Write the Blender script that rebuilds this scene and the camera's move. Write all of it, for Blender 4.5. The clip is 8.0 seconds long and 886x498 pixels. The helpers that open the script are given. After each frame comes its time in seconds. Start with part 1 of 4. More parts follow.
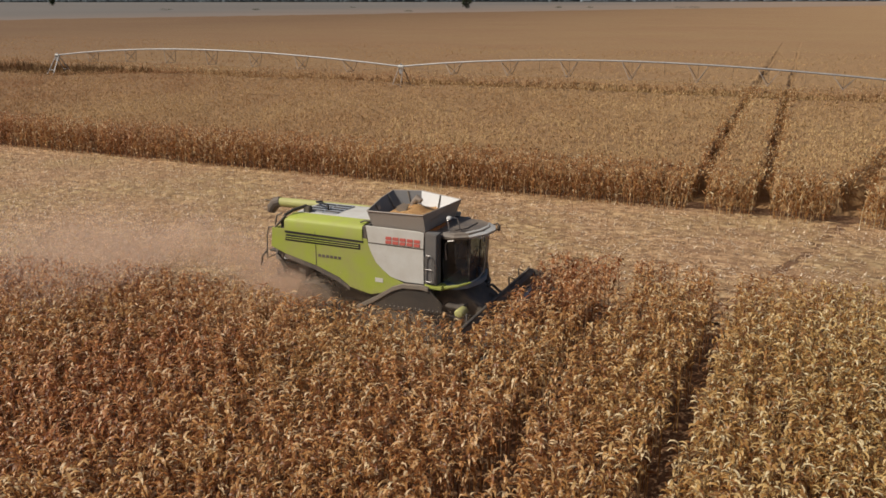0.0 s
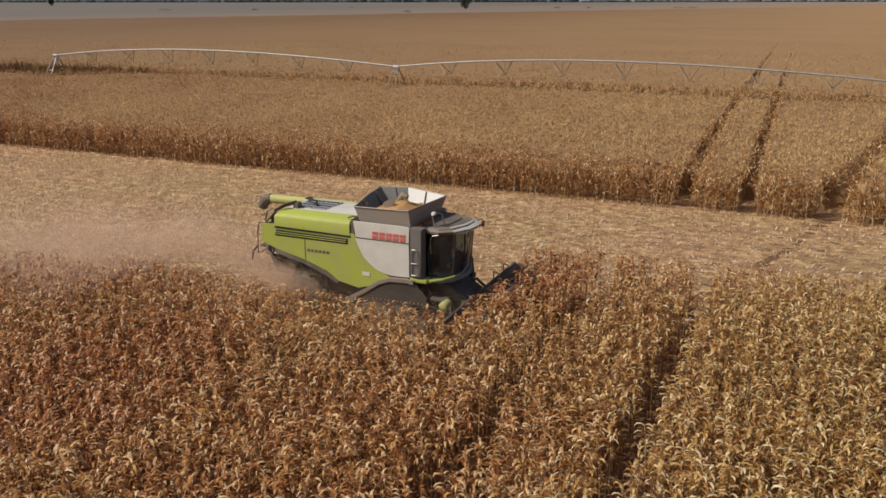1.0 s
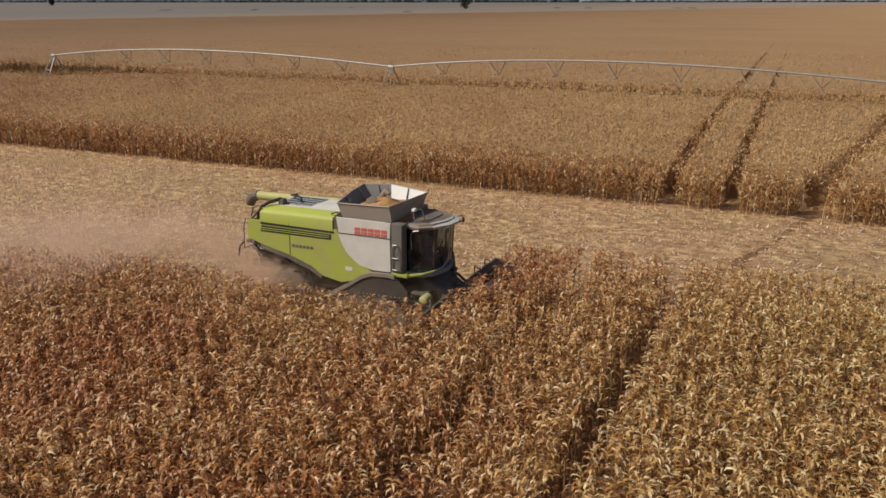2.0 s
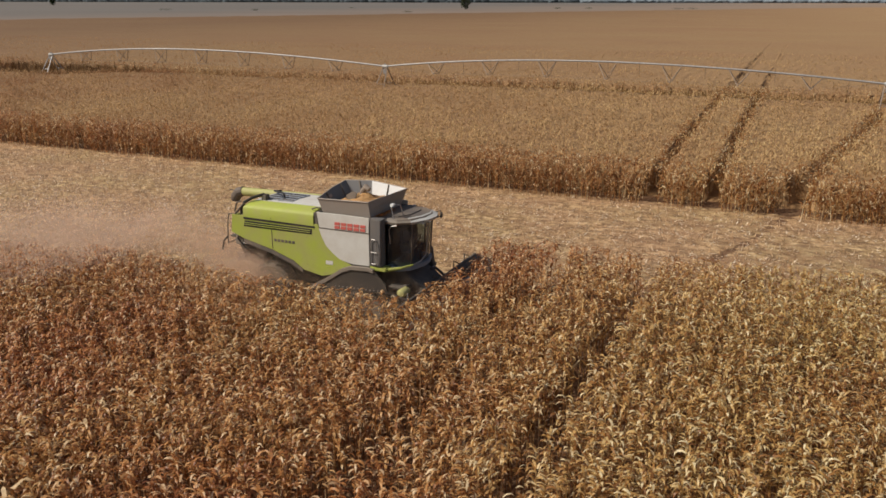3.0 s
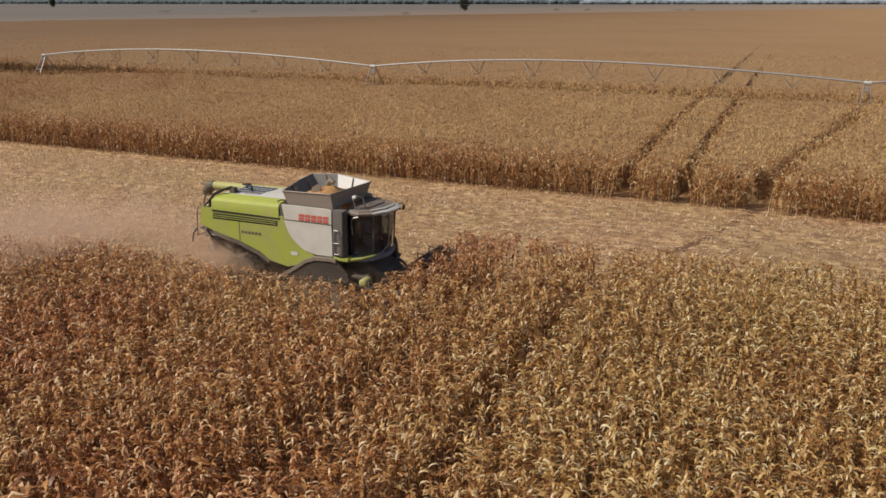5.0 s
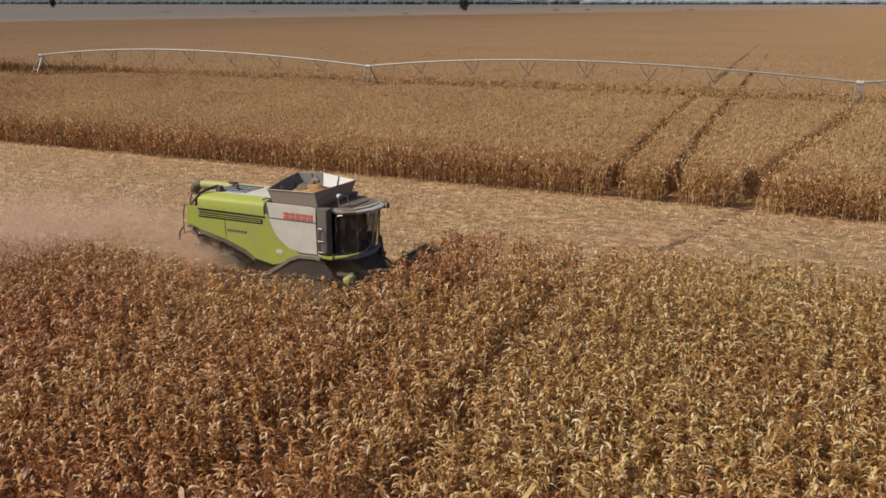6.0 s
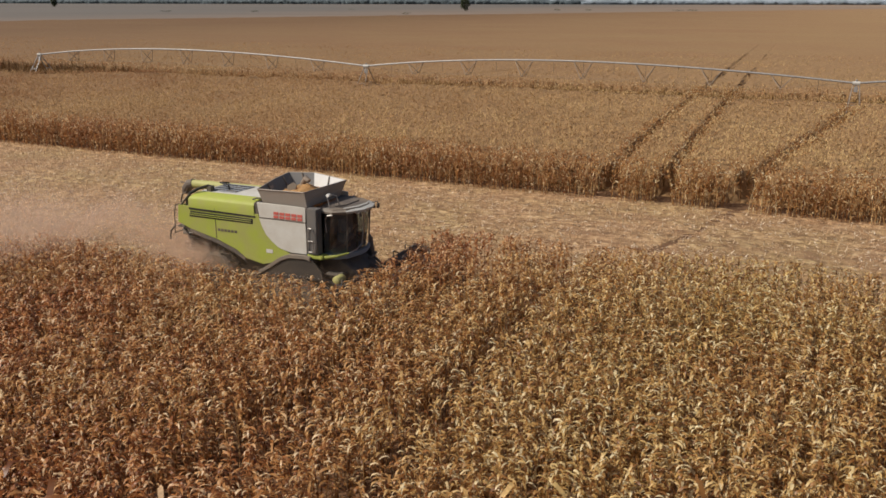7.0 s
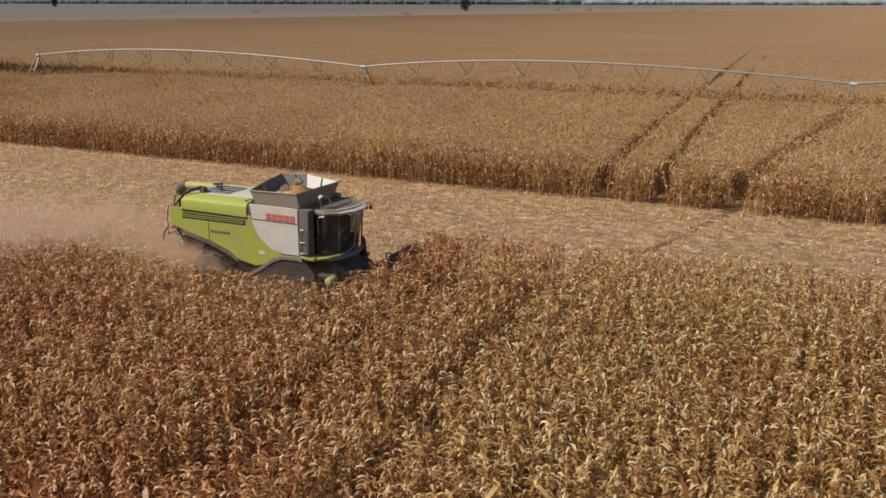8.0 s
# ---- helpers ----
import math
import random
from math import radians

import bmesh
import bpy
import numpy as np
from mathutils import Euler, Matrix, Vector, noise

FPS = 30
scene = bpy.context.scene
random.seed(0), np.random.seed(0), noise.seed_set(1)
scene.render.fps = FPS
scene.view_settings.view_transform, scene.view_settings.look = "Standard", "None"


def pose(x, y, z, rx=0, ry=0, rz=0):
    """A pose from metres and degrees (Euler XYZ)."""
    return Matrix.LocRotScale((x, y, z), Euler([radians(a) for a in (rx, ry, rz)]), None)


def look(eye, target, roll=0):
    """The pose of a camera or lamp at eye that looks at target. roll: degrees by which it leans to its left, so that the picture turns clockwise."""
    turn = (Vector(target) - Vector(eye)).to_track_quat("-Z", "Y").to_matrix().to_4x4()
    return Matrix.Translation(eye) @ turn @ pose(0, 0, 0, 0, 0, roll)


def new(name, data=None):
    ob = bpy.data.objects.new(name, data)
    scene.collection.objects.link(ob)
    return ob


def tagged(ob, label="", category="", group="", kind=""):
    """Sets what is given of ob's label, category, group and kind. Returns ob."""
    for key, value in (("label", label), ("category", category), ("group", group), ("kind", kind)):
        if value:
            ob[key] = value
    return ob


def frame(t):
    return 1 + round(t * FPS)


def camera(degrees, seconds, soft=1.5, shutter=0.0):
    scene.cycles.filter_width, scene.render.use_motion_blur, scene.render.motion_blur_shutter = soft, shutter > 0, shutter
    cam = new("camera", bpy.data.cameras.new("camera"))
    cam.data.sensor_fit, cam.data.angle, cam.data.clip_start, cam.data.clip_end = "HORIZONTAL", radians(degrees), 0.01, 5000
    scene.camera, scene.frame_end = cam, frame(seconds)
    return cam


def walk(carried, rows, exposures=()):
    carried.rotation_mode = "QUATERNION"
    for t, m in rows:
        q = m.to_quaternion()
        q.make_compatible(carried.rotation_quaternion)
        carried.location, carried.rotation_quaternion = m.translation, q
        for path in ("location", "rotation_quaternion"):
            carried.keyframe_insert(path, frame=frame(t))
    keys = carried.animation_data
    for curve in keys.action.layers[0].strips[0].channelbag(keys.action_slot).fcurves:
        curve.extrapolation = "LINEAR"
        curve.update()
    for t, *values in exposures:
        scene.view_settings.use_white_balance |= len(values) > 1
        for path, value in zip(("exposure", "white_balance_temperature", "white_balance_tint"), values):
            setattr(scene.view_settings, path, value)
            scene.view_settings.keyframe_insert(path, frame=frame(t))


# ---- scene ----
# ---------------------------------------------------------------- camera
cam = camera(56, 8.0, soft=1.6)
# seconds, place, heading, tilt and roll in degrees; x is the way the harvester drives
PATH = [
    (0.0, 12.11, -23.78, 10.51, 114.14, -16.75, 0.16),
    (0.5, 12.46, -24.02, 10.55, 114.14, -16.74, 0.15),
    (1.0, 12.84, -24.30, 10.55, 114.08, -16.73, 0.15),
    (1.5, 13.25, -24.49, 10.57, 114.10, -16.72, 0.16),
    (3.0, 14.70, -24.98, 10.60, 114.15, -16.71, 0.02),
    (3.5, 15.14, -25.09, 10.58, 114.17, -16.69, -0.01),
    (4.0, 15.59, -25.19, 10.56, 114.16, -16.66, 0.03),
    (4.5, 15.96, -25.22, 10.51, 114.17, -16.62, 0.06),
    (6.0, 16.92, -25.18, 10.46, 114.21, -16.59, 0.09),
    (6.5, 17.16, -25.12, 10.47, 114.27, -16.59, 0.06),
    (7.0, 17.31, -25.07, 10.48, 114.28, -16.60, 0.01),
    (7.5, 17.43, -25.00, 10.51, 114.28, -16.60, 0.01),
    (8.0, 17.57, -24.96, 10.53, 114.30, -16.59, 0.01),
]
walk(cam, [(t, pose(x, y, z, 90 + tilt, 0, yaw - 90) @ pose(0, 0, 0, 0, 0, -roll)) for t, x, y, z, yaw, tilt, roll in PATH],
     exposures=[(0.0, 0.03), (8.0, 0.05)])

# ---------------------------------------------------------------- light
SUN_FROM = Vector((-0.80, -0.60, 0.0)).normalized()      # the sun stands behind the harvester, on the camera's side
SUN_UP = radians(45)
world = bpy.data.worlds.new("sky")
scene.world = world
world.use_nodes = True
wn = world.node_tree
wn.nodes.clear()
sky = wn.nodes.new("ShaderNodeTexSky")
sky.sky_type, sky.sun_disc, sky.sun_elevation = "NISHITA", False, SUN_UP
sky.sun_rotation = math.atan2(SUN_FROM.x, SUN_FROM.y)
sky.dust_density, sky.air_density = 4.0, 0.9
back = wn.nodes.new("ShaderNodeBackground")
back.inputs["Strength"].default_value = 0.066
wout = wn.nodes.new("ShaderNodeOutputWorld")
wn.links.new(sky.outputs["Color"], back.inputs["Color"])
wn.links.new(back.outputs[0], wout.inputs["Surface"])
sun_data = bpy.data.lights.new("sun", "SUN")
sun_data.energy, sun_data.angle, sun_data.color = 3.75, radians(0.6), (1.0, 0.92, 0.80)
sun = new("sun", sun_data)
sun.matrix_world = look(SUN_FROM * 60 * math.cos(SUN_UP) + Vector((0, 0, 60 * math.sin(SUN_UP))), (0, 0, 0))


# ---------------------------------------------------------------- materials
def material(name):
    m = bpy.data.materials.new(name)
    m.use_nodes = True
    nt = m.node_tree
    return m, nt, nt.nodes["Principled BSDF"]


def node(nt, kind, **values):
    n = nt.nodes.new(kind)
    for key, v in values.items():
        n.inputs[key.replace("_", " ")].default_value = v
    return n


def ramp(nt, source, stops):
    r = nt.nodes.new("ShaderNodeValToRGB")
    while len(r.color_ramp.elements) < len(stops):
        r.color_ramp.elements.new(0.5)
    for e, (p, c) in zip(r.color_ramp.elements, stops):
        e.position, e.color = p, (*c, 1)
    nt.links.new(source, r.inputs["Fac"])
    return r.outputs["Color"]


def mixed(nt, fac, a, b, how="MIX"):
    m = nt.nodes.new("ShaderNodeMix")
    m.data_type, m.blend_type = "RGBA", how
    for k, v in ((0, fac), (6, a), (7, b)):
        if isinstance(v, (int, float)):
            m.inputs[k].default_value = v
        elif isinstance(v, tuple):
            m.inputs[k].default_value = (*v, 1)
        else:
            nt.links.new(v, m.inputs[k])
    return m.outputs[2]


def noise_of(nt, scale, detail=3.0, rough=0.55, stretch=None, coord="Object"):
    tc = nt.nodes.new("ShaderNodeTexCoord")
    n = node(nt, "ShaderNodeTexNoise", Scale=scale, Detail=detail, Roughness=rough)
    if stretch:
        mp = nt.nodes.new("ShaderNodeMapping")
        mp.inputs["Scale"].default_value = stretch
        nt.links.new(tc.outputs[coord], mp.inputs["Vector"])
        nt.links.new(mp.outputs["Vector"], n.inputs["Vector"])
    else:
        nt.links.new(tc.outputs[coord], n.inputs["Vector"])
    return n.outputs["Fac"]


def bumped(nt, bsdf, height, strength=0.3, distance=0.02):
    b = node(nt, "ShaderNodeBump", Strength=strength, Distance=distance)
    nt.links.new(height, b.inputs["Height"])
    nt.links.new(b.outputs["Normal"], bsdf.inputs["Normal"])


def spread(nt, source, lo, hi):
    m = nt.nodes.new("ShaderNodeMapRange")
    m.inputs["From Min"].default_value, m.inputs["From Max"].default_value = lo, hi
    nt.links.new(source, m.inputs["Value"])
    return m.outputs["Result"]


def painted(name, colour, rough=0.45, dust=0.35, metal=0.0, dust_colour=(0.33, 0.25, 0.17)):
    """Paint or metal with field dust lying on it in drifts and specks."""
    m, nt, b = material(name)
    drift = spread(nt, noise_of(nt, 1.3, 5, 0.65), 0.35, 0.75)
    speck = spread(nt, noise_of(nt, 22, 4, 0.7), 0.5, 0.75)
    c = mixed(nt, 0.25, colour, mixed(nt, speck, colour, tuple(v * 0.8 for v in colour)))
    mul = nt.nodes.new("ShaderNodeMath")
    mul.operation = "MULTIPLY"
    nt.links.new(drift, mul.inputs[0])
    mul.inputs[1].default_value = dust
    c = mixed(nt, mul.outputs[0], c, dust_colour)
    nt.links.new(c, b.inputs["Base Color"])
    r = spread(nt, drift, -0.6, 1.4)
    rr = nt.nodes.new("ShaderNodeMath")
    rr.operation = "MULTIPLY_ADD"
    nt.links.new(r, rr.inputs[0])
    rr.inputs[1].default_value, rr.inputs[2].default_value = 0.35, rough - 0.1
    nt.links.new(rr.outputs[0], b.inputs["Roughness"])
    b.inputs["Metallic"].default_value = metal
    bumped(nt, b, noise_of(nt, 60, 3, 0.6), 0.06, 0.01)
    return m


def dry_leaf(name, stops, patch_lo, patch_hi, through_light=0.3, span=(0.0, 19.0), gloss=0.45, profile=None, bleach_glint=0.0):
    """Dry maize: every leaf its own tone, larger patches of redder and paler plants."""
    m, nt, b = material(name)
    geo = nt.nodes.new("ShaderNodeNewGeometry")
    tone = ramp(nt, geo.outputs["Random Per Island"], stops)
    patch = spread(nt, noise_of(nt, 0.11, 5, 0.65), 0.40, 0.60)
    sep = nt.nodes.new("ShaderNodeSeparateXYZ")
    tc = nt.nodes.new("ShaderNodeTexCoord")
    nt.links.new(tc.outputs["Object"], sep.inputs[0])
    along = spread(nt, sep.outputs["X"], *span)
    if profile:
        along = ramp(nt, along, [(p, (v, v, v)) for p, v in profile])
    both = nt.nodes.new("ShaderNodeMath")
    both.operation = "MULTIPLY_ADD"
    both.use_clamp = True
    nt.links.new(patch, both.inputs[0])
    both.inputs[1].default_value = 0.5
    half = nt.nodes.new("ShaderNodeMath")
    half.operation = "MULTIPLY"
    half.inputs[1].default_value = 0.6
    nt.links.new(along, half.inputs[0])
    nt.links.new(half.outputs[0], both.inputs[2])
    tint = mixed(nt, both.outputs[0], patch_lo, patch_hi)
    # palest leaves escape the tint: straw bleaching, with sun glints put into the colour
    pale_glint = ramp(nt, geo.outputs["Random Per Island"], [(0.72, (0.0, 0.0, 0.0)), (0.90, (bleach_glint, bleach_glint, bleach_glint))])
    tint = mixed(nt, pale_glint, tint, (1.0, 0.92, 0.74))
    c = mixed(nt, 1.0, tone, tint, "MULTIPLY")
    blotch = spread(nt, noise_of(nt, 14, 3, 0.6), 0.3, 0.8)
    c = mixed(nt, blotch, c, mixed(nt, 0.5, c, (0.16, 0.09, 0.045)))
    nt.links.new(c, b.inputs["Base Color"])
    b.inputs["Roughness"].default_value = gloss
    tr = nt.nodes.new("ShaderNodeBsdfTranslucent")
    nt.links.new(c, tr.inputs["Color"])
    mx = nt.nodes.new("ShaderNodeMixShader")
    mx.inputs[0].default_value = through_light
    nt.links.new(b.outputs[0], mx.inputs[1])
    nt.links.new(tr.outputs[0], mx.inputs[2])
    nt.links.new(mx.outputs[0], nt.nodes["Material Output"].inputs["Surface"])
    return m


LEAF_STOPS = [(0.0, (0.20, 0.08, 0.026)), (0.22, (0.41, 0.215, 0.083)), (0.50, (0.63, 0.415, 0.19)), (0.75, (0.86, 0.675, 0.40)), (0.94, (1.0, 0.93, 0.76))]
FAR_STOPS = [(0.0, (0.51, 0.335, 0.17)), (0.3, (0.57, 0.38, 0.20)), (0.7, (0.62, 0.43, 0.23)), (1.0, (0.68, 0.495, 0.28))]
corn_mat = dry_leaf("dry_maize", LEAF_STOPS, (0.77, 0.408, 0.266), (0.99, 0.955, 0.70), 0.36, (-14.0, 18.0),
                    profile=[(0.0, 0.42), (0.35, 0.28), (0.56, 0.02), (0.72, 0.38), (1.0, 1.0)], bleach_glint=0.4)
WALL_STOPS = [(0.0, (0.22, 0.085, 0.028)), (0.28, (0.40, 0.195, 0.072)), (0.58, (0.60, 0.36, 0.16)), (0.82, (0.84, 0.64, 0.38)), (0.96, (0.98, 0.92, 0.76))]
wall_mat = dry_leaf("dry_maize_edge", WALL_STOPS, (0.86, 0.64, 0.50), (1.12, 1.08, 0.90), 0.42, (-28.0, 20.0), bleach_glint=0.5)
# far stand: tint runs darker and redder toward -x
tuft_mat = dry_leaf("dry_maize_far", FAR_STOPS, (0.575, 0.425, 0.345), (1.07, 1.08, 0.96), 0.3, (-60.0, 24.0), 0.85)


def soil_material():
    m, nt, b = material("field_soil")
    c = ramp(nt, noise_of(nt, 1.1, 6, 0.65), [(0.3, (0.09, 0.04, 0.017)), (0.7, (0.19, 0.095, 0.042))])
    c = mixed(nt, spread(nt, noise_of(nt, 9, 5, 0.7), 0.5, 0.7), c, (0.30, 0.20, 0.11))
    nt.links.new(c, b.inputs["Base Color"])
    b.inputs["Roughness"].default_value = 0.95
    bumped(nt, b, noise_of(nt, 7, 6, 0.7), 0.8, 0.06)
    return m


def stubble_material():
    """Shredded straw and husk on soil, lying in swaths along the drive."""
    m, nt, b = material("stubble_litter")
    swath = noise_of(nt, 0.6, 5, 0.65, stretch=(0.16, 1.0, 1.0))
    fine = noise_of(nt, 1.9, 9, 0.80, stretch=(0.75, 1.0, 1.0))
    c = ramp(nt, fine, [(0.37, (0.14, 0.078, 0.038)), (0.46, (0.37, 0.235, 0.125)), (0.54, (0.57, 0.39, 0.225)), (0.66, (0.82, 0.635, 0.43))])
    c = mixed(nt, spread(nt, swath, 0.42, 0.58), mixed(nt, 0.45, c, (0.33, 0.22, 0.122)), c)
    c = mixed(nt, spread(nt, noise_of(nt, 0.13, 3, 0.6), 0.40, 0.60), mixed(nt, 1.0, c, (1.0, 0.93, 0.86), "MULTIPLY"), mixed(nt, 1.0, c, (0.96, 0.97, 0.82), "MULTIPLY"))
    clod = spread(nt, noise_of(nt, 2.1, 5, 0.65, stretch=(0.75, 1.0, 1.0)), 0.50, 0.60)
    c = mixed(nt, clod, c, mixed(nt, 0.74, c, (0.19, 0.108, 0.055)))
    bare = spread(nt, noise_of(nt, 0.45, 7, 0.72, stretch=(0.6, 1.0, 1.0)), 0.49, 0.60)
    c = mixed(nt, bare, c, mixed(nt, 0.46, c, (0.30, 0.165, 0.088)))
    nt.links.new(c, b.inputs["Base Color"])
    b.inputs["Roughness"].default_value = 0.9
    bumped(nt, b, noise_of(nt, 11, 6, 0.75), 1.0, 0.07)
    return m


def canopy_material():
    """Maize canopy seen from afar: leaf grain, row streaks and wide patches; darker and redder toward -x."""
    m, nt, b = material("maize_canopy")
    leaf = noise_of(nt, 2.6, 6, 0.75)
    c = ramp(nt, leaf, [(0.28, (0.20, 0.12, 0.058)), (0.45, (0.29, 0.185, 0.095)), (0.58, (0.345, 0.23, 0.12)), (0.75, (0.42, 0.295, 0.16))])
    patch = spread(nt, noise_of(nt, 0.035, 5, 0.6, stretch=(0.5, 1.0, 1.0)), 0.35, 0.65)
    c = mixed(nt, 1.0, c, mixed(nt, patch, (0.93, 0.76, 0.62), (1.0, 0.90, 0.72)), "MULTIPLY")
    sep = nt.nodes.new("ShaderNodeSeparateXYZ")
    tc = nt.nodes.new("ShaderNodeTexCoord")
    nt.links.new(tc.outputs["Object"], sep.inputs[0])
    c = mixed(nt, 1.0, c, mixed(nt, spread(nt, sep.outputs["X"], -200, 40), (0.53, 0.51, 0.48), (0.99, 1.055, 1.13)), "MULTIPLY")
    nt.links.new(c, b.inputs["Base Color"])
    b.inputs["Roughness"].default_value = 0.85
    bumped(nt, b, leaf, 0.6, 0.15)
    return m


def plain_material():
    """The far ground: cut fields, fallow and meadow in long strips."""
    m, nt, b = material("far_fields")
    strips = noise_of(nt, 0.004, 3, 0.5, stretch=(0.25, 1.0, 1.0))
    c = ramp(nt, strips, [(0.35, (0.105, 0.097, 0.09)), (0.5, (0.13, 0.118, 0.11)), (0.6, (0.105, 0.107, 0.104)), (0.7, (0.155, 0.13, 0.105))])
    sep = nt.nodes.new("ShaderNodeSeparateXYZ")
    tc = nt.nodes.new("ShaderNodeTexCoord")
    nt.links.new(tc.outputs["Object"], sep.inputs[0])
    # warmer and up to about twice as bright toward +x
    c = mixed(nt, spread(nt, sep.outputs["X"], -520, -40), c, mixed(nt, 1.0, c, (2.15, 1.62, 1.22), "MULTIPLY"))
    grain = spread(nt, noise_of(nt, 0.12, 5, 0.7), 0.3, 0.7)
    c = mixed(nt, grain, mixed(nt, 0.35, c, (0.2, 0.15, 0.1)), c)
    nt.links.new(c, b.inputs["Base Color"])
    b.inputs["Roughness"].default_value = 0.95
    return m


def simple(name, lo, hi, scale=6.0, rough=0.7, metal=0.0, bump=0.2):
    m, nt, b = material(name)
    n = noise_of(nt, scale, 5, 0.65)
    nt.links.new(ramp(nt, n, [(0.3, lo), (0.7, hi)]), b.inputs["Base Color"])
    b.inputs["Roughness"].default_value, b.inputs["Metallic"].default_value = rough, metal
    bumped(nt, b, n, bump, 0.02)
    return m


soil_mat, litter_mat, canopy_mat, plain_mat = soil_material(), stubble_material(), canopy_material(), plain_material()
scrap_mat = dry_leaf("straw_scrap", [(0.0, (0.34, 0.20, 0.10)), (0.35, (0.58, 0.39, 0.22)), (0.68, (0.80, 0.61, 0.41)), (0.95, (0.97, 0.91, 0.79))],
                     (1.0, 0.9, 0.8), (1.0, 0.94, 0.86), 0.1)
green_paint = painted("seed_green_paint", (0.335, 0.392, 0.052), 0.58, 0.52)
dusty_green = painted("dusty_green_paint", (0.40, 0.41, 0.13), 0.6, 0.6)
white_paint = painted("off_white_paint", (0.60, 0.59, 0.55), 0.4, 0.35)
roof_paint = painted("light_grey_paint", (0.50, 0.50, 0.48), 0.45, 0.4)
tank_paint = painted("grey_tank_sheet", (0.34, 0.30, 0.265), 0.55, 0.5)
tank_inner = painted("pale_tank_sheet", (0.62, 0.63, 0.63), 0.4, 0.2)
dark_paint = painted("dark_grey_paint", (0.06, 0.056, 0.052), 0.6, 0.48)
red_paint = painted("red_lettering", (0.58, 0.10, 0.085), 0.45, 0.3)
guard_paint = painted("dusty_guard_paint", (0.030, 0.026, 0.023), 0.88, 0.12)
# shaded copy of the pale tank sheet, darkened to slate
shaded_tank_sheet = painted("slate_shaded_sheet", (0.13, 0.14, 0.155), 0.55, 0.3)
pillar_paint = painted("slate_pillar_paint", (0.125, 0.122, 0.122), 0.55, 0.25)
cab_roof_paint = painted("dusty_roof_paint", (0.105, 0.088, 0.078), 0.7, 0.55)
skirt_paint = painted("dusty_skirt_paint", (0.085, 0.075, 0.066), 0.7, 0.55)
spout_rubber = painted("dusty_spout_rubber", (0.07, 0.055, 0.048), 0.6, 0.4)
fender_paint = painted("dusty_fender_paint", (0.17, 0.15, 0.13), 0.65, 0.6)
rubber = painted("track_rubber", (0.022, 0.021, 0.02), 0.8, 0.55)
steel = painted("worn_steel", (0.42, 0.41, 0.40), 0.4, 0.35, 0.7)
galvanised = simple("galvanised_steel", (0.29, 0.28, 0.28), (0.40, 0.39, 0.385), 3, 0.55, 0.4, 0.05)
seat_cloth = simple("seat_cloth", (0.16, 0.16, 0.17), (0.26, 0.26, 0.27), 20, 0.9)
grain_mat = simple("maize_grain", (0.62, 0.33, 0.11), (0.82, 0.54, 0.27), 45, 0.6, 0.0, 0.6)
bark_mat = simple("bark", (0.07, 0.05, 0.035), (0.15, 0.11, 0.08), 8, 0.9)
foliage_mat = simple("tree_foliage", (0.025, 0.04, 0.015), (0.07, 0.085, 0.03), 3, 0.8)
# distance haze is mixed into these three colours, bluer and paler farther out
hazed_forest_mat = simple("far_forest", (0.055, 0.075, 0.09), (0.10, 0.125, 0.14), 0.02, 0.95)
hazed_ridge_mat = simple("hazed_ridge", (0.15, 0.185, 0.22), (0.20, 0.235, 0.27), 0.01, 0.95)
hazed_hill_mat = simple("hazed_hill", (0.27, 0.31, 0.37), (0.33, 0.37, 0.43), 0.004, 0.95)
grass_mat = dry_leaf("strip_weeds", [(0.0, (0.24, 0.15, 0.066)), (0.5, (0.37, 0.245, 0.11)), (1.0, (0.50, 0.355, 0.17))], (0.95, 0.62, 0.52), (0.97, 0.98, 0.75), 0.3, (-50.0, 20.0), 0.8)
thicket_mat = dry_leaf("thicket_weeds", [(0.0, (0.09, 0.055, 0.025)), (0.5, (0.17, 0.11, 0.045)), (1.0, (0.25, 0.17, 0.07))], (1.0, 0.66, 0.55), (1.0, 0.84, 0.62), 0.25, (-130.0, -60.0), 0.85)
dust_mat = simple("dust", (0.79, 0.60, 0.46), (0.85, 0.66, 0.52), 3, 1.0, 0, 0)
nt = dust_mat.node_tree
lit = nt.nodes.new("ShaderNodeBsdfTranslucent")
lit.inputs["Color"].default_value = (0.83, 0.635, 0.49, 1)
both_sides = nt.nodes.new("ShaderNodeMixShader")
both_sides.inputs[0].default_value = 0.5
nt.links.new(nt.nodes["Principled BSDF"].outputs[0], both_sides.inputs[1])
nt.links.new(lit.outputs[0], both_sides.inputs[2])
thin = nt.nodes.new("ShaderNodeBsdfTransparent")
veil = nt.nodes.new("ShaderNodeMixShader")
veil.inputs[0].default_value = 0.27
nt.links.new(thin.outputs[0], veil.inputs[1])
nt.links.new(both_sides.outputs[0], veil.inputs[2])
nt.links.new(veil.outputs[0], nt.nodes["Material Output"].inputs["Surface"])
brown_steel = simple("dull_brown_steel", (0.20, 0.15, 0.11), (0.32, 0.26, 0.21), 4, 0.6, 0.2, 0.05)
lamp_glass = simple("lamp_glass", (0.7, 0.7, 0.68), (0.8, 0.8, 0.78), 9, 0.15)
orange_lens = simple("orange_lens", (0.6, 0.2, 0.02), (0.7, 0.25, 0.03), 9, 0.25)


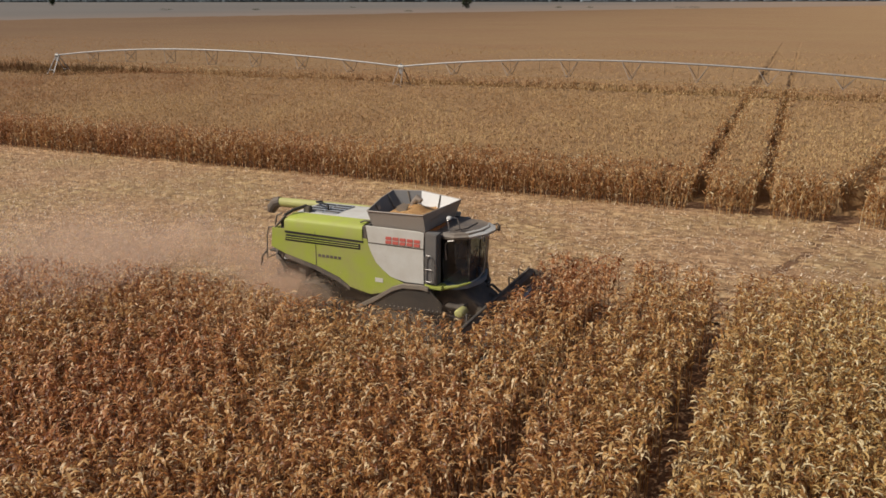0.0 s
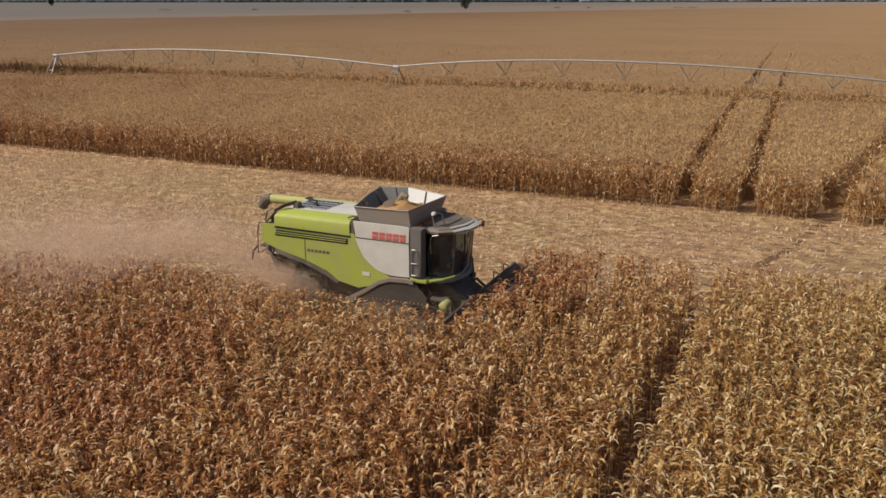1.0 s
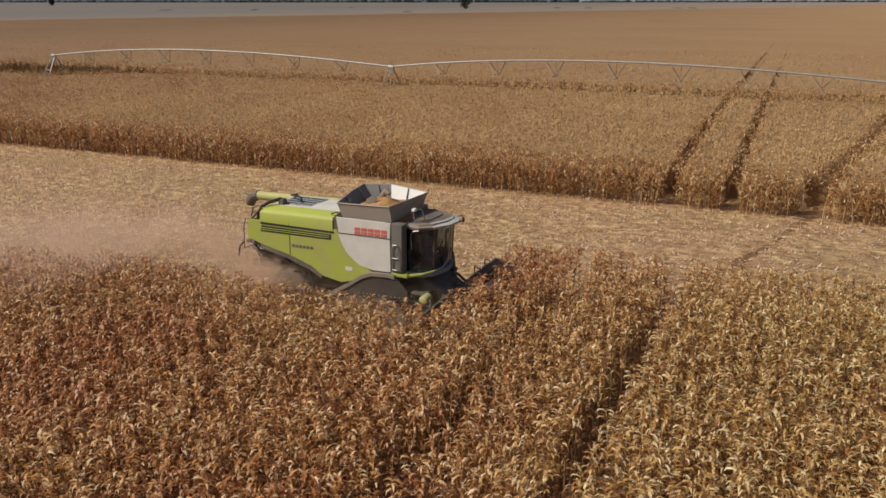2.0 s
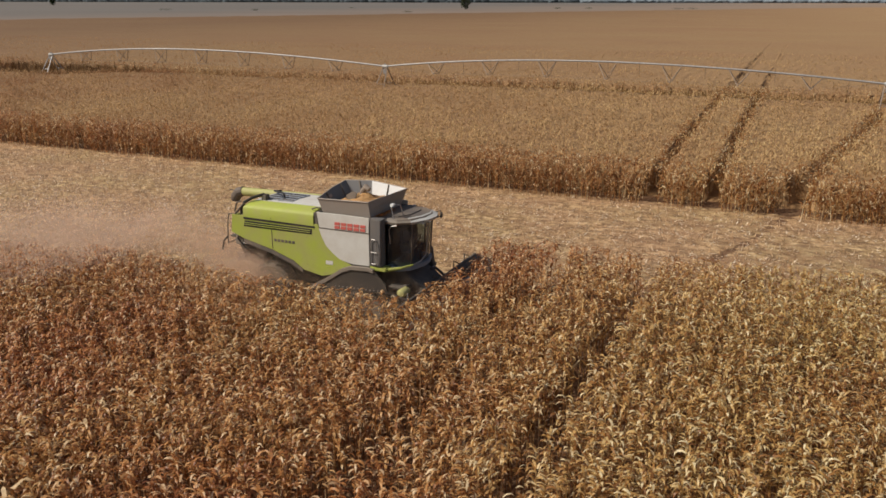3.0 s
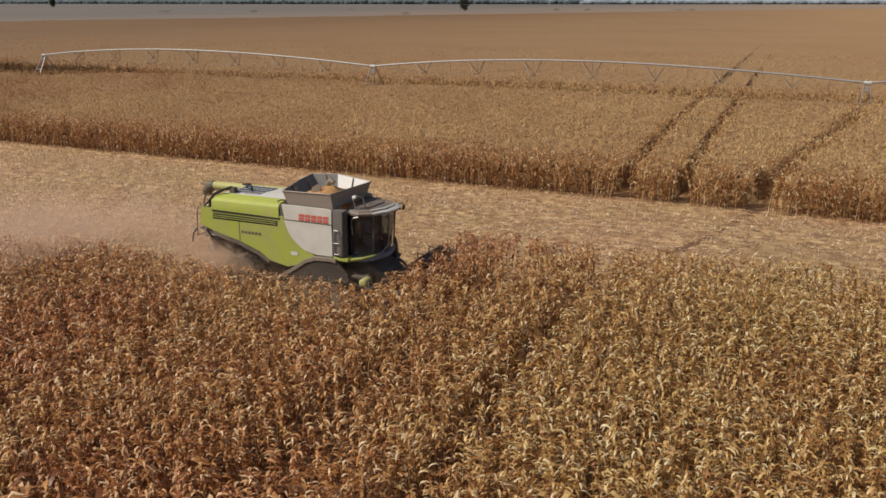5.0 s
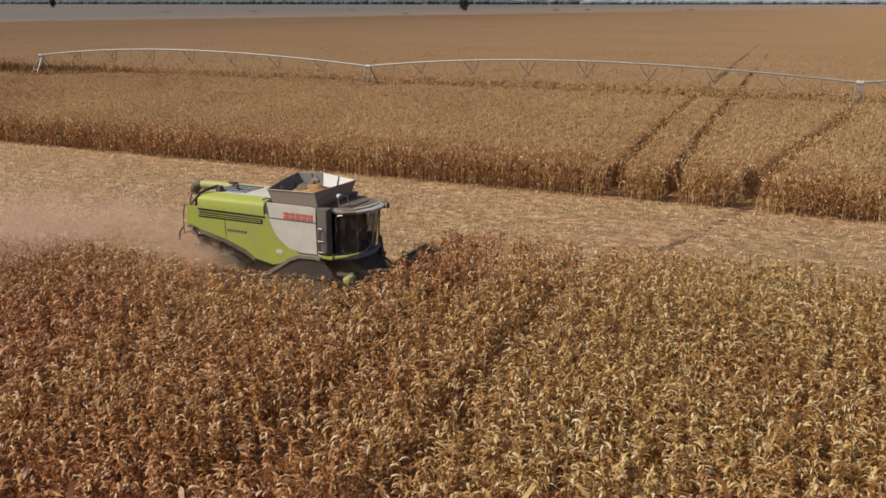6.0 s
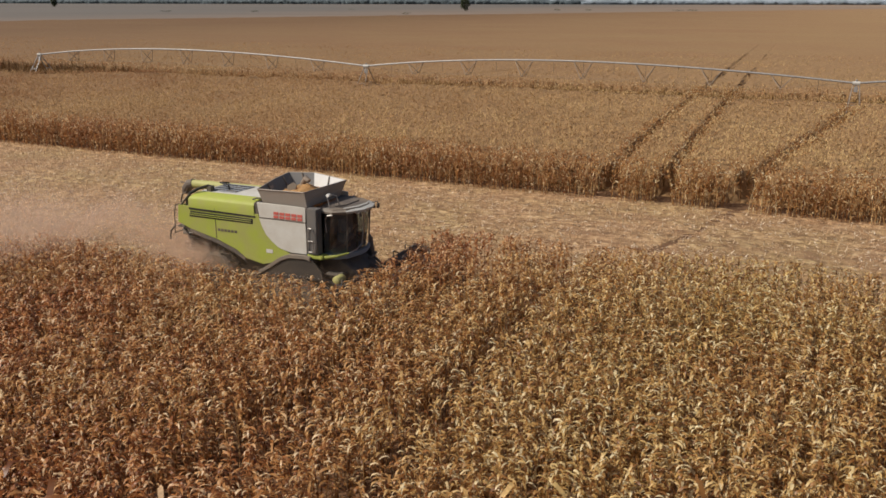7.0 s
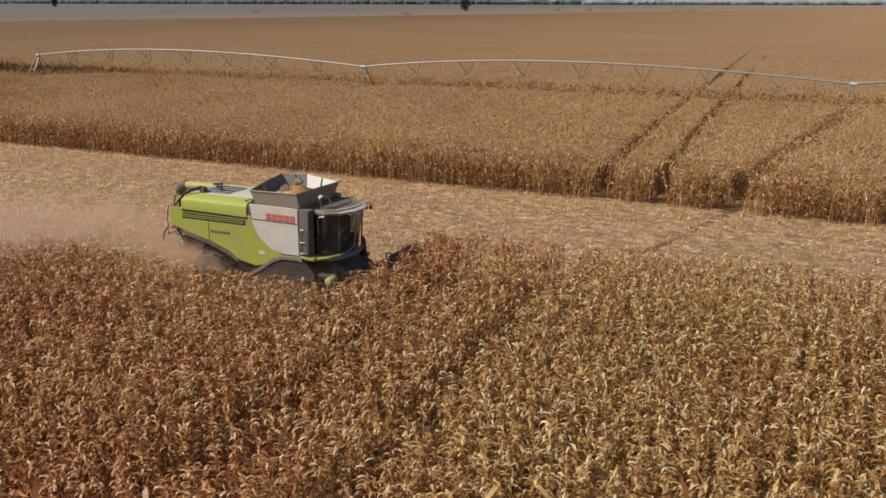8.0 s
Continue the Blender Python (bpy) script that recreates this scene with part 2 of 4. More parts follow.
def glass_material():
    """Tinted pane: clear grey-blue sheet with a sky gloss."""
    m, nt, b = material("tinted_cab_glass")
    clear = nt.nodes.new("ShaderNodeBsdfTransparent")
    clear.inputs["Color"].default_value = (0.44, 0.51, 0.53, 1)
    shine = nt.nodes.new("ShaderNodeBsdfGlossy")
    shine.inputs["Roughness"].default_value = 0.08
    edge = node(nt, "ShaderNodeFresnel", IOR=1.55)
    mx = nt.nodes.new("ShaderNodeMixShader")
    nt.links.new(edge.outputs[0], mx.inputs[0])
    nt.links.new(clear.outputs[0], mx.inputs[1])
    nt.links.new(shine.outputs[0], mx.inputs[2])
    # grey layer: pane dust, plus sky reflection put in as diffuse colour
    dust_sheen_layer = node(nt, "ShaderNodeBsdfDiffuse", Color=(0.48, 0.48, 0.48, 1))
    dusty = nt.nodes.new("ShaderNodeMixShader")
    thick = nt.nodes.new("ShaderNodeMath")
    thick.operation = "MULTIPLY"
    thick.inputs[1].default_value = 0.26
    nt.links.new(spread(nt, noise_of(nt, 2.2, 5, 0.65), 0.35, 0.75), thick.inputs[0])
    nt.links.new(thick.outputs[0], dusty.inputs[0])
    nt.links.new(mx.outputs[0], dusty.inputs[1])
    nt.links.new(dust_sheen_layer.outputs[0], dusty.inputs[2])
    nt.links.new(dusty.outputs[0], nt.nodes["Material Output"].inputs["Surface"])
    return m


black_gap = painted("black_gap", (0.012, 0.012, 0.012), 0.7, 0.12)
cab_lining = painted("slate_cab_lining", (0.23, 0.27, 0.31), 0.6, 0.06)
radiator_paint = painted("slate_blue_grille", (0.25, 0.28, 0.32), 0.5, 0.35)
glass_mat = glass_material()


# ---------------------------------------------------------------- mesh helpers
def thing(name, label, category, group="", kind="", at=(0, 0, 0)):
    ob = new(name)
    ob.location = at
    return tagged(ob, label, category, group, kind)


def part(name, bm, mat, parent=None, label="", smooth=False):
    me = bpy.data.meshes.new(name)
    bmesh.ops.recalc_face_normals(bm, faces=bm.faces)
    bm.to_mesh(me)
    bm.free()
    me.materials.append(mat)
    if smooth:
        me.polygons.foreach_set("use_smooth", [True] * len(me.polygons))
        me.set_sharp_from_angle(angle=radians(38))
    ob = new(name, me)
    if parent is not None:
        ob.parent = parent
        top = parent
        shift = Vector()
        while top is not None:
            shift += top.location
            top = top.parent
        me.transform(Matrix.Translation(-shift))
    return tagged(ob, label)


def add_box(bm, lo, hi, bevel=0.0):
    lo, hi = Vector(lo), Vector(hi)
    r = bmesh.ops.create_cube(bm, size=1.0, matrix=Matrix.Translation((lo + hi) / 2) @ Matrix.Diagonal((*(hi - lo), 1)))
    if bevel:
        es = {e for v in r["verts"] for e in v.link_edges}
        bmesh.ops.bevel(bm, geom=list(es), offset=bevel, segments=2, affect="EDGES")
    return bm


def box(lo, hi, bevel=0.0):
    return add_box(bmesh.new(), lo, hi, bevel)


def add_prism(bm, outline, axis, a, b, bevel=0.0):
    """Extrudes a closed outline of pairs along an axis ('x', 'y', 'z') from a to b."""
    def put(p, s):
        return {"x": (s, p[0], p[1]), "y": (p[0], s, p[1]), "z": (p[0], p[1], s)}[axis]
    lo = [bm.verts.new(put(p, a)) for p in outline]
    hi = [bm.verts.new(put(p, b)) for p in outline]
    n = len(outline)
    fs = [bm.faces.new(lo), bm.faces.new(hi[::-1])]
    fs += [bm.faces.new((lo[i], lo[(i + 1) % n], hi[(i + 1) % n], hi[i])) for i in range(n)]
    bmesh.ops.recalc_face_normals(bm, faces=fs)
    if bevel:
        es = {e for f in fs[:2] for e in f.edges}
        bmesh.ops.bevel(bm, geom=list(es), offset=bevel, segments=2, affect="EDGES")
    return bm


def prism(outline, axis, a, b, bevel=0.0):
    return add_prism(bmesh.new(), outline, axis, a, b, bevel)


def add_tube(bm, points, radius, sides=8, cap=True):
    """A tube along a path; radius is one number or one for each point."""
    pts = [Vector(p) for p in points]
    radii = [radius] * len(pts) if isinstance(radius, (int, float)) else radius
    rings = []
    for i, p in enumerate(pts):
        way = (pts[min(i + 1, len(pts) - 1)] - pts[max(i - 1, 0)]).normalized()
        side = way.cross(Vector((0, 0, 1)))
        if side.length < 0.05:
            side = way.cross(Vector((0, 1, 0)))
        side.normalize()
        up = side.cross(way)
        rings.append([bm.verts.new(p + radii[i] * (side * math.cos(k * math.tau / sides) + up * math.sin(k * math.tau / sides))) for k in range(sides)])
    for a, b in zip(rings, rings[1:]):
        for k in range(sides):
            bm.faces.new((a[k], a[(k + 1) % sides], b[(k + 1) % sides], b[k]))
    if cap:
        bm.faces.new(rings[0])
        bm.faces.new(rings[-1][::-1])
    return bm


def tube(points, radius, sides=8, cap=True):
    return add_tube(bmesh.new(), points, radius, sides, cap)


def lofted(rings, cap=True):
    bm = bmesh.new()
    vs = [[bm.verts.new(p) for p in ring] for ring in rings]
    n = len(rings[0])
    for a, b in zip(vs, vs[1:]):
        for k in range(n):
            bm.faces.new((a[k], a[(k + 1) % n], b[(k + 1) % n], b[k]))
    if cap:
        bm.faces.new(vs[0][::-1])
        bm.faces.new(vs[-1])
    return bm


def quads_object(name, verts, quads, mat, parent=None, label="", category="", kind="stuff"):
    me = bpy.data.meshes.new(name)
    nv, (nf, k) = len(verts), quads.shape
    me.vertices.add(nv)
    me.vertices.foreach_set("co", np.ascontiguousarray(verts, dtype=np.float32).ravel())
    me.loops.add(nf * k)
    me.loops.foreach_set("vertex_index", np.ascontiguousarray(quads, dtype=np.int32).ravel())
    me.polygons.add(nf)
    me.polygons.foreach_set("loop_start", np.arange(0, nf * k, k, dtype=np.int32))
    me.update(calc_edges=True)
    me.materials.append(mat)
    ob = new(name, me)
    if parent is not None:
        ob.parent = parent
    return tagged(ob, label, category, "", kind)


# ---------------------------------------------------------------- plan of the field
HEADER_NEAR, HEADER_FAR, HEADER_FRONT = -4.15, 3.6, 4.55      # the standing maize round the cut swath
WALL_Y = 19.0                                             # front of the far stand
TRAM = (6.9, 10.1)                                         # two wheel lanes across the field
TRAM_HALF, TRAM_NEAR_HALF = 0.31, 0.29
WEED_Y = (55.6, 64.2)                                     # weedy strip along the pivot's line
TOWER_Y = 55.2
TOWERS = (-76.9, -28.0, 19.8, 67.6, 115.4)
rng = np.random.default_rng(7)


def arc_lane(y):
    """The curved wheel lane that a pivot tower has pressed across the whole field."""
    return np.interp(y, (-18, -12, -8, -4, 1.6, 8, 14, 19, 27, 35, 45, 55), (-9.0, -3.0, 1.1, 4.7, 8.2, 10.6, 12.5, 13.8, 15.6, 17.0, 18.5, 19.8))


def lane_lean(y):
    return -0.019 * np.maximum(y - 20, 0)


def in_lane(x, y, margin=0.0):
    hit = np.zeros(x.shape, bool)
    for t in TRAM:
        half = np.where(y < 5, TRAM_NEAR_HALF, np.where(y < 66, TRAM_HALF + 0.12 * ((y > 18) & (y < 22.5)), 0.15))
        hit |= (np.abs(x - t - lane_lean(y)) < half + margin) & (y < 165)
    hit |= (np.abs(x - arc_lane(y)) < np.where(y < 5, 0.24, 0.38 + 0.3 * ((y > 18) & (y < 23))) + margin) & (y < 56)
    hit |= (np.abs(x - TOWERS[1] - 0.33 * (y - TOWER_Y)) < 0.5 + margin) & (y > TOWER_Y) & (y < 84)
    return hit


# ---------------------------------------------------------------- ground
def ground_sheet():
    bm = bmesh.new()
    xs = [-4800, -1500, -400, -120, 0, 120, 400, 1500, 4800]
    ys = [-2000, -400, -100, 0, 100, 400, 1500, 4900]
    grid = [[bm.verts.new((x, y, 0)) for x in xs] for y in ys]
    for a, b in zip(grid, grid[1:]):
        for k in range(len(xs) - 1):
            bm.faces.new((a[k], a[k + 1], b[k + 1], b[k]))
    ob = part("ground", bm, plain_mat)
    tagged(ob, "flat farmland with cut and fallow strips reaching the horizon", "ground", "", "structure")
    bm = bmesh.new()
    rows = []
    gx, gy = np.linspace(-130, 110, 241), np.linspace(-60, 67, 128)
    for y in gy:
        rows.append([bm.verts.new((x, y, 0.02 + 0.035 * noise.noise((x * 0.6, y * 0.8, 0)))) for x in gx])
    for a, b in zip(rows, rows[1:]):
        for k in range(len(gx) - 1):
            bm.faces.new((a[k], a[k + 1], b[k + 1], b[k]))
    ob = part("field_soil", bm, soil_mat)
    tagged(ob, "brown crumbly field soil under the maize", "soil", "", "structure")
    bm = bmesh.new()
    rows = []
    gx, gy = np.concatenate([np.linspace(-130, -32, 80), np.linspace(-31.6, 36, 170), np.linspace(37, 110, 60)]), np.linspace(HEADER_NEAR - 0.3, WALL_Y + 0.55, 63)
    for y in gy:
        rows.append([bm.verts.new((x, y, 0.07 + 0.05 * noise.noise((x * 0.5, y * 1.3, 3)) + 0.03 * math.cos(y * math.tau / 0.75)
                              - 0.075 * math.exp(-((x - float(arc_lane(y))) / 0.28) ** 2))) for x in gx])
    for j in range(len(gy) - 1):
        for k in range(len(gx) - 1):
            if gy[j] < HEADER_FAR and gx[k] > HEADER_FRONT:
                continue
            bm.faces.new((rows[j][k], rows[j][k + 1], rows[j + 1][k + 1], rows[j + 1][k]))
    ob = part("stubble_ground", bm, litter_mat, smooth=True)
    tagged(ob, "pale shredded straw covering the harvested strip", "stubble", "", "structure")


ground_sheet()


# ---------------------------------------------------------------- maize
def leaf(base, az, length, width, lift, bend, steps, twist=0.0):
    """One arching leaf as a strip of quads."""
    p = np.array(base, float)
    out = np.array([math.cos(az), math.sin(az), 0.0])
    side0 = np.array([-math.sin(az), math.cos(az), 0.0])
    vs = []
    for i in range(steps + 1):
        s = i / steps
        a = lift - bend * s ** 1.2
        way = out * math.cos(a) + np.array([0, 0, math.sin(a)])
        up = -out * math.sin(a) + np.array([0, 0, math.cos(a)])
        tw = twist * s
        side = side0 * math.cos(tw) + up * math.sin(tw)
        w = width * (0.55 + 0.45 * math.sin(math.pi * min(1, s * 1.5 + 0.1)) if s < 0.6 else max(0.08, 1.0 - (s - 0.6) / 0.4)) / 2
        vs += [p + side * w, p - side * w]
        p = p + way * (length / steps)
    return np.array(vs), np.array([(2 * i, 2 * i + 1, 2 * i + 3, 2 * i + 2) for i in range(steps)])


def stalk(height, r0, r1, lean, steps=2, sides=3):
    vs, qs = [], []
    for i in range(steps + 1):
        s = i / steps
        r = r0 + (r1 - r0) * s
        for k in range(sides):
            a = k * math.tau / sides
            vs.append((lean[0] * s * s + r * math.cos(a), lean[1] * s * s + r * math.sin(a), height * s))
    for i in range(steps):
        for k in range(sides):
            qs.append((i * sides + k, i * sides + (k + 1) % sides, (i + 1) * sides + (k + 1) % sides, (i + 1) * sides + k))
    return np.array(vs), np.array(qs)


def joined(pieces):
    vs, qs, n = [], [], 0
    for v, q in pieces:
        vs.append(v)
        qs.append(q + n)
        n += len(v)
    return np.concatenate(vs), np.concatenate(qs)


def maize_plant(r, leaves, steps, low=0.25, ears=True, wide=1.0, stem=1.0, long=1.0, crowd=0.72, sway=0.10):
    h = 2.2
    lean = (r.normal(0, sway), r.normal(0, sway))
    out = [stalk(h * 0.90, 0.016 * stem, 0.006 * stem, (lean[0] * 0.81, lean[1] * 0.81))]
    plane = r.uniform(0, math.tau)
    for k in range(leaves):
        s = low + (0.99 - low) * min(1.0, max(0.0, (k + r.uniform(-0.3, 0.6)) / leaves)) ** crowd
        az = plane + (k % 2) * math.pi + r.normal(0, 0.55)
        base = (lean[0] * s * s, lean[1] * s * s, h * s)
        length = r.uniform(0.24, 0.48) * (1.0 - 0.4 * abs(s - 0.5)) * long
        out.append(leaf(base, az, length, r.uniform(0.034, 0.062) * wide, r.uniform(0.6, 1.4) - 0.55 * max(0.0, s - 0.6) / 0.4, r.uniform(1.8, 3.2), steps, r.normal(0, 0.8)))
    top = (lean[0] * 0.81, lean[1] * 0.81, h * 0.895)
    for k in range(3):
        out.append(leaf(top, r.uniform(0, math.tau), r.uniform(0.16, 0.30), 0.036 * wide, r.uniform(0.5, 1.25), r.uniform(2.0, 3.2), 2))
    if ears:
        z, az = h * r.uniform(0.42, 0.55), r.uniform(0, math.tau)
        d = np.array([math.cos(az), math.sin(az), 0])
        v, q = stalk(0.26, 0.034, 0.014, (0, 0), 2, 4)
        v[4:8, :2] *= 1.5
        tilt = r.uniform(0.4, 2.6)
        v = np.outer(v[:, 0], np.array([-d[1], d[0], 0])) + np.outer(v[:, 1], d * math.cos(tilt) - np.array([0, 0, math.sin(tilt)])) \
            + np.outer(v[:, 2], d * math.sin(tilt) + np.array([0, 0, math.cos(tilt)]))
        out.append((v + d * 0.03 + np.array([0, 0, z]), q))
    return joined(out)


def planted(kinds, x, y, r, scale_lo=0.9, scale_hi=1.07, base=None):
    """Copies the plant shapes to the places, each turned and scaled, as plain arrays."""
    which = r.integers(0, len(kinds), len(x))
    vs, qs, n = [], [], 0
    for k, (v, q) in enumerate(kinds):
        sel = np.where(which == k)[0]
        if not len(sel):
            continue
        a = r.uniform(0, math.tau, len(sel))
        wave = 0.05 * np.sin(x[sel] * 0.37 + 1.3) * np.sin(y[sel] * 0.29)
        s = r.uniform(scale_lo, scale_hi, len(sel)) + wave
        c, d = np.cos(a), np.sin(a)
        px = v[None, :, 0] * c[:, None] - v[None, :, 1] * d[:, None]
        py = v[None, :, 0] * d[:, None] + v[None, :, 1] * c[:, None]
        pz = v[None, :, 2] * s[:, None]
        z0 = 0.0 if base is None else base[sel][:, None]
        w = np.stack([px + x[sel][:, None], py + y[sel][:, None], pz + z0], -1)
        vs.append(w.reshape(-1, 3))
        m = len(v)
        qs.append((q[None] + (np.arange(len(sel)) * m)[:, None, None] + n).reshape(-1, 4))
        n += len(sel) * m
    return np.concatenate(vs), np.concatenate(qs)


def row_places(x0, x1, y0, y1, gap, r, row=0.75):
    ys = np.arange(y0, y1 + 1e-6, row)
    xs = np.arange(x0, x1, gap)
    x, y = np.meshgrid(xs, ys)
    x = x + r.normal(0, gap * 0.25, x.shape)
    y = y + r.normal(0, 0.06, y.shape)
    keep = r.uniform(size=x.shape) > 0.06
    return x[keep], y[keep]


def near_maize():
    r = np.random.default_rng(11)
    kinds = [maize_plant(r, 23, 3, 0.36, True, 1.06, 1.0, 0.80, 0.62) for _ in range(20)]
    x, y = row_places(-30, 38, HEADER_NEAR - 0.1 - 19 * 0.75, HEADER_NEAR - 0.1, 0.155, r)
    x2, y2 = row_places(HEADER_FRONT - 0.63, 38, HEADER_NEAR + 0.65, HEADER_FAR, 0.155, r)
    between = x2 > HEADER_FRONT - 0.63 + 0.25 * np.clip((y2 + 1.5) / 1.5, 0, 1)
    x2, y2 = x2[between], y2[between]
    x, y = np.concatenate([x, x2]), np.concatenate([y, y2])
    seen = ~((x < -8.5) & (y > HEADER_NEAR - 0.5)) & ~((x < -15) & (y > HEADER_NEAR - 1.3)) & (y > -15.9 + 0.42 * (x - 6) * (x > 6)) & (x > -13.0 - (y + 17.9) * 1.9) & ~in_lane(x, y)
    x, y = x[seen], y[seen]
    v, q = planted(kinds, x, y, r, 0.94, 1.04)
    # plants being drawn into the header lean lower
    caught = v[:, 1] > HEADER_NEAR + 0.3
    v[caught, 2] *= 0.88 + 0.12 * np.clip((v[caught, 0] - HEADER_FRONT + 0.4) / 2.2, 0, 1)
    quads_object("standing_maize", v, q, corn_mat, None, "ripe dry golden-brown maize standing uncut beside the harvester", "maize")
    # the rest of this stand, under and round the camera
    kinds = [maize_plant(r, 6, 2, 0.5, False, 2.8, 1.0, 1.6) for _ in range(8)]
    x, y = row_places(-12, 40, HEADER_NEAR - 0.1 - 44 * 0.75, HEADER_NEAR - 0.1, 0.36, r)
    out = ~((y > -15.9 + 0.42 * (x - 6) * (x > 6)) & (x > -13.0 - (y + 17.9) * 1.9) & (y > -18.5) & (x < 38) & (x > -30)) & ~in_lane(x, y)
    v, q = planted(kinds, x[out], y[out], r)
    quads_object("standing_maize", v, q, corn_mat, None, "ripe dry maize standing at the near end of the field", "maize")
    xs, ys = np.linspace(-130, 110, 241), np.linspace(-60, HEADER_FAR, 65)
    gx, gy = np.meshgrid(xs, ys)
    z = 1.8 + r.normal(0, 0.12, gx.shape)
    far_off = (gy < -37) | ((gx < -30) & (gy < HEADER_NEAR - 0.5)) | ((gx < -11) & (gy < -18.5)) | (gx > 39.5)
    n, m = gx.shape
    i = np.arange(n * m).reshape(n, m)
    quads = np.stack([i[:-1, :-1], i[:-1, 1:], i[1:, 1:], i[1:, :-1]], -1)
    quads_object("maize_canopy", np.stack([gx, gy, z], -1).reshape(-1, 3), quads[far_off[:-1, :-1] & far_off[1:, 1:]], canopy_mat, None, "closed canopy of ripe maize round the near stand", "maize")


def far_maize():
    r = np.random.default_rng(13)
    kinds = [maize_plant(r, 15, 2, 0.06, True, 1.45, 1.05, 1.05, 0.9, 0.30) for _ in range(16)]
    x, y = row_places(-75, 52, WALL_Y, WALL_Y + 3.1, 0.17, r)
    keep = ~in_lane(x, y)
    x, y = x[keep], y[keep]
    # plants that line the wheel lanes
    for t in TRAM:
        for side in (-1, 1):
            ly = np.arange(WALL_Y + 3, 66, 0.32)
            x = np.concatenate([x, t + side * (TRAM_HALF + 0.12) + lane_lean(ly) + r.normal(0, 0.06, ly.shape)])
            y = np.concatenate([y, ly])
    for side in (-1, 1):
        ly = np.arange(WALL_Y + 3, 55, 0.32)
        x = np.concatenate([x, arc_lane(ly) + side * 0.56 + r.normal(0, 0.06, ly.shape)])
        y = np.concatenate([y, ly])
    v, q = planted(kinds, x, y, r)
    quads_object("standing_maize", v, q, wall_mat, None, "front rows of dry maize forming a brown wall along the stubble", "maize")
    def tufts(n, leaves, long, wide, steps):
        return [joined([leaf((r.normal(0, 0.08), r.normal(0, 0.08), 2.08 + r.uniform(-0.32, 0.1)), r.uniform(0, math.tau), long * r.uniform(0.7, 1.3), wide * r.uniform(0.7, 1.3),
                              r.uniform(0.5, 1.3), r.uniform(1.5, 3.0), steps) for _ in range(leaves)]) for _ in range(n)]

    y = WALL_Y + 3.2 + 44 * r.uniform(0, 1, 36000) ** 1.15
    x = 8 + r.uniform(-1, 1, y.shape) * (60 + (y - 20) * 1.0) - (y - 20) * 0.42
    keep = ~in_lane(x, y) & ~in_weeds(x, y)
    v, q = planted(tufts(14, 4, 0.27, 0.066, 2), x[keep], y[keep], r, 0.94, 1.1)
    quads_object("standing_maize", v, q, tuft_mat, None, "broad stand of ripe golden maize seen from above", "maize")
    y = 66 + 60 * r.uniform(0, 1, 13000) ** 1.4
    x = -20 - (y - 60) * 0.4 + r.uniform(-1, 1, y.shape) * (95 + (y - 60) * 0.75)
    keep = ~in_lane(x, y)
    v, q = planted(tufts(10, 3, 0.30, 0.085, 2), x[keep], y[keep], r, 0.88, 0.97)
    quads_object("standing_maize", v, q, tuft_mat, None, "ripe maize field stretching away behind the irrigation pipe", "maize")
    # the first row behind the weedy strip
    kinds = [maize_plant(r, 6, 2, 0.2, False, 1.8, 2.0, 1.2) for _ in range(8)]
    x = np.arange(-130, 95, 0.3) + r.normal(0, 0.08, 750)
    y = np.full(x.shape, WEED_Y[1] + 0.1) + r.normal(0, 0.2, x.shape)
    v, q = planted(kinds, x, y, r)
    quads_object("standing_maize", v, q, wall_mat, None, "edge row of maize along the weedy strip", "maize")


def in_weeds(x, y):
    return (y > WEED_Y[0] + 2.6 * np.clip((x + 68) / 8, 0, 1) - 5.0 * np.clip((-66 - x) / 6, 0, 1)) & (y < WEED_Y[1])


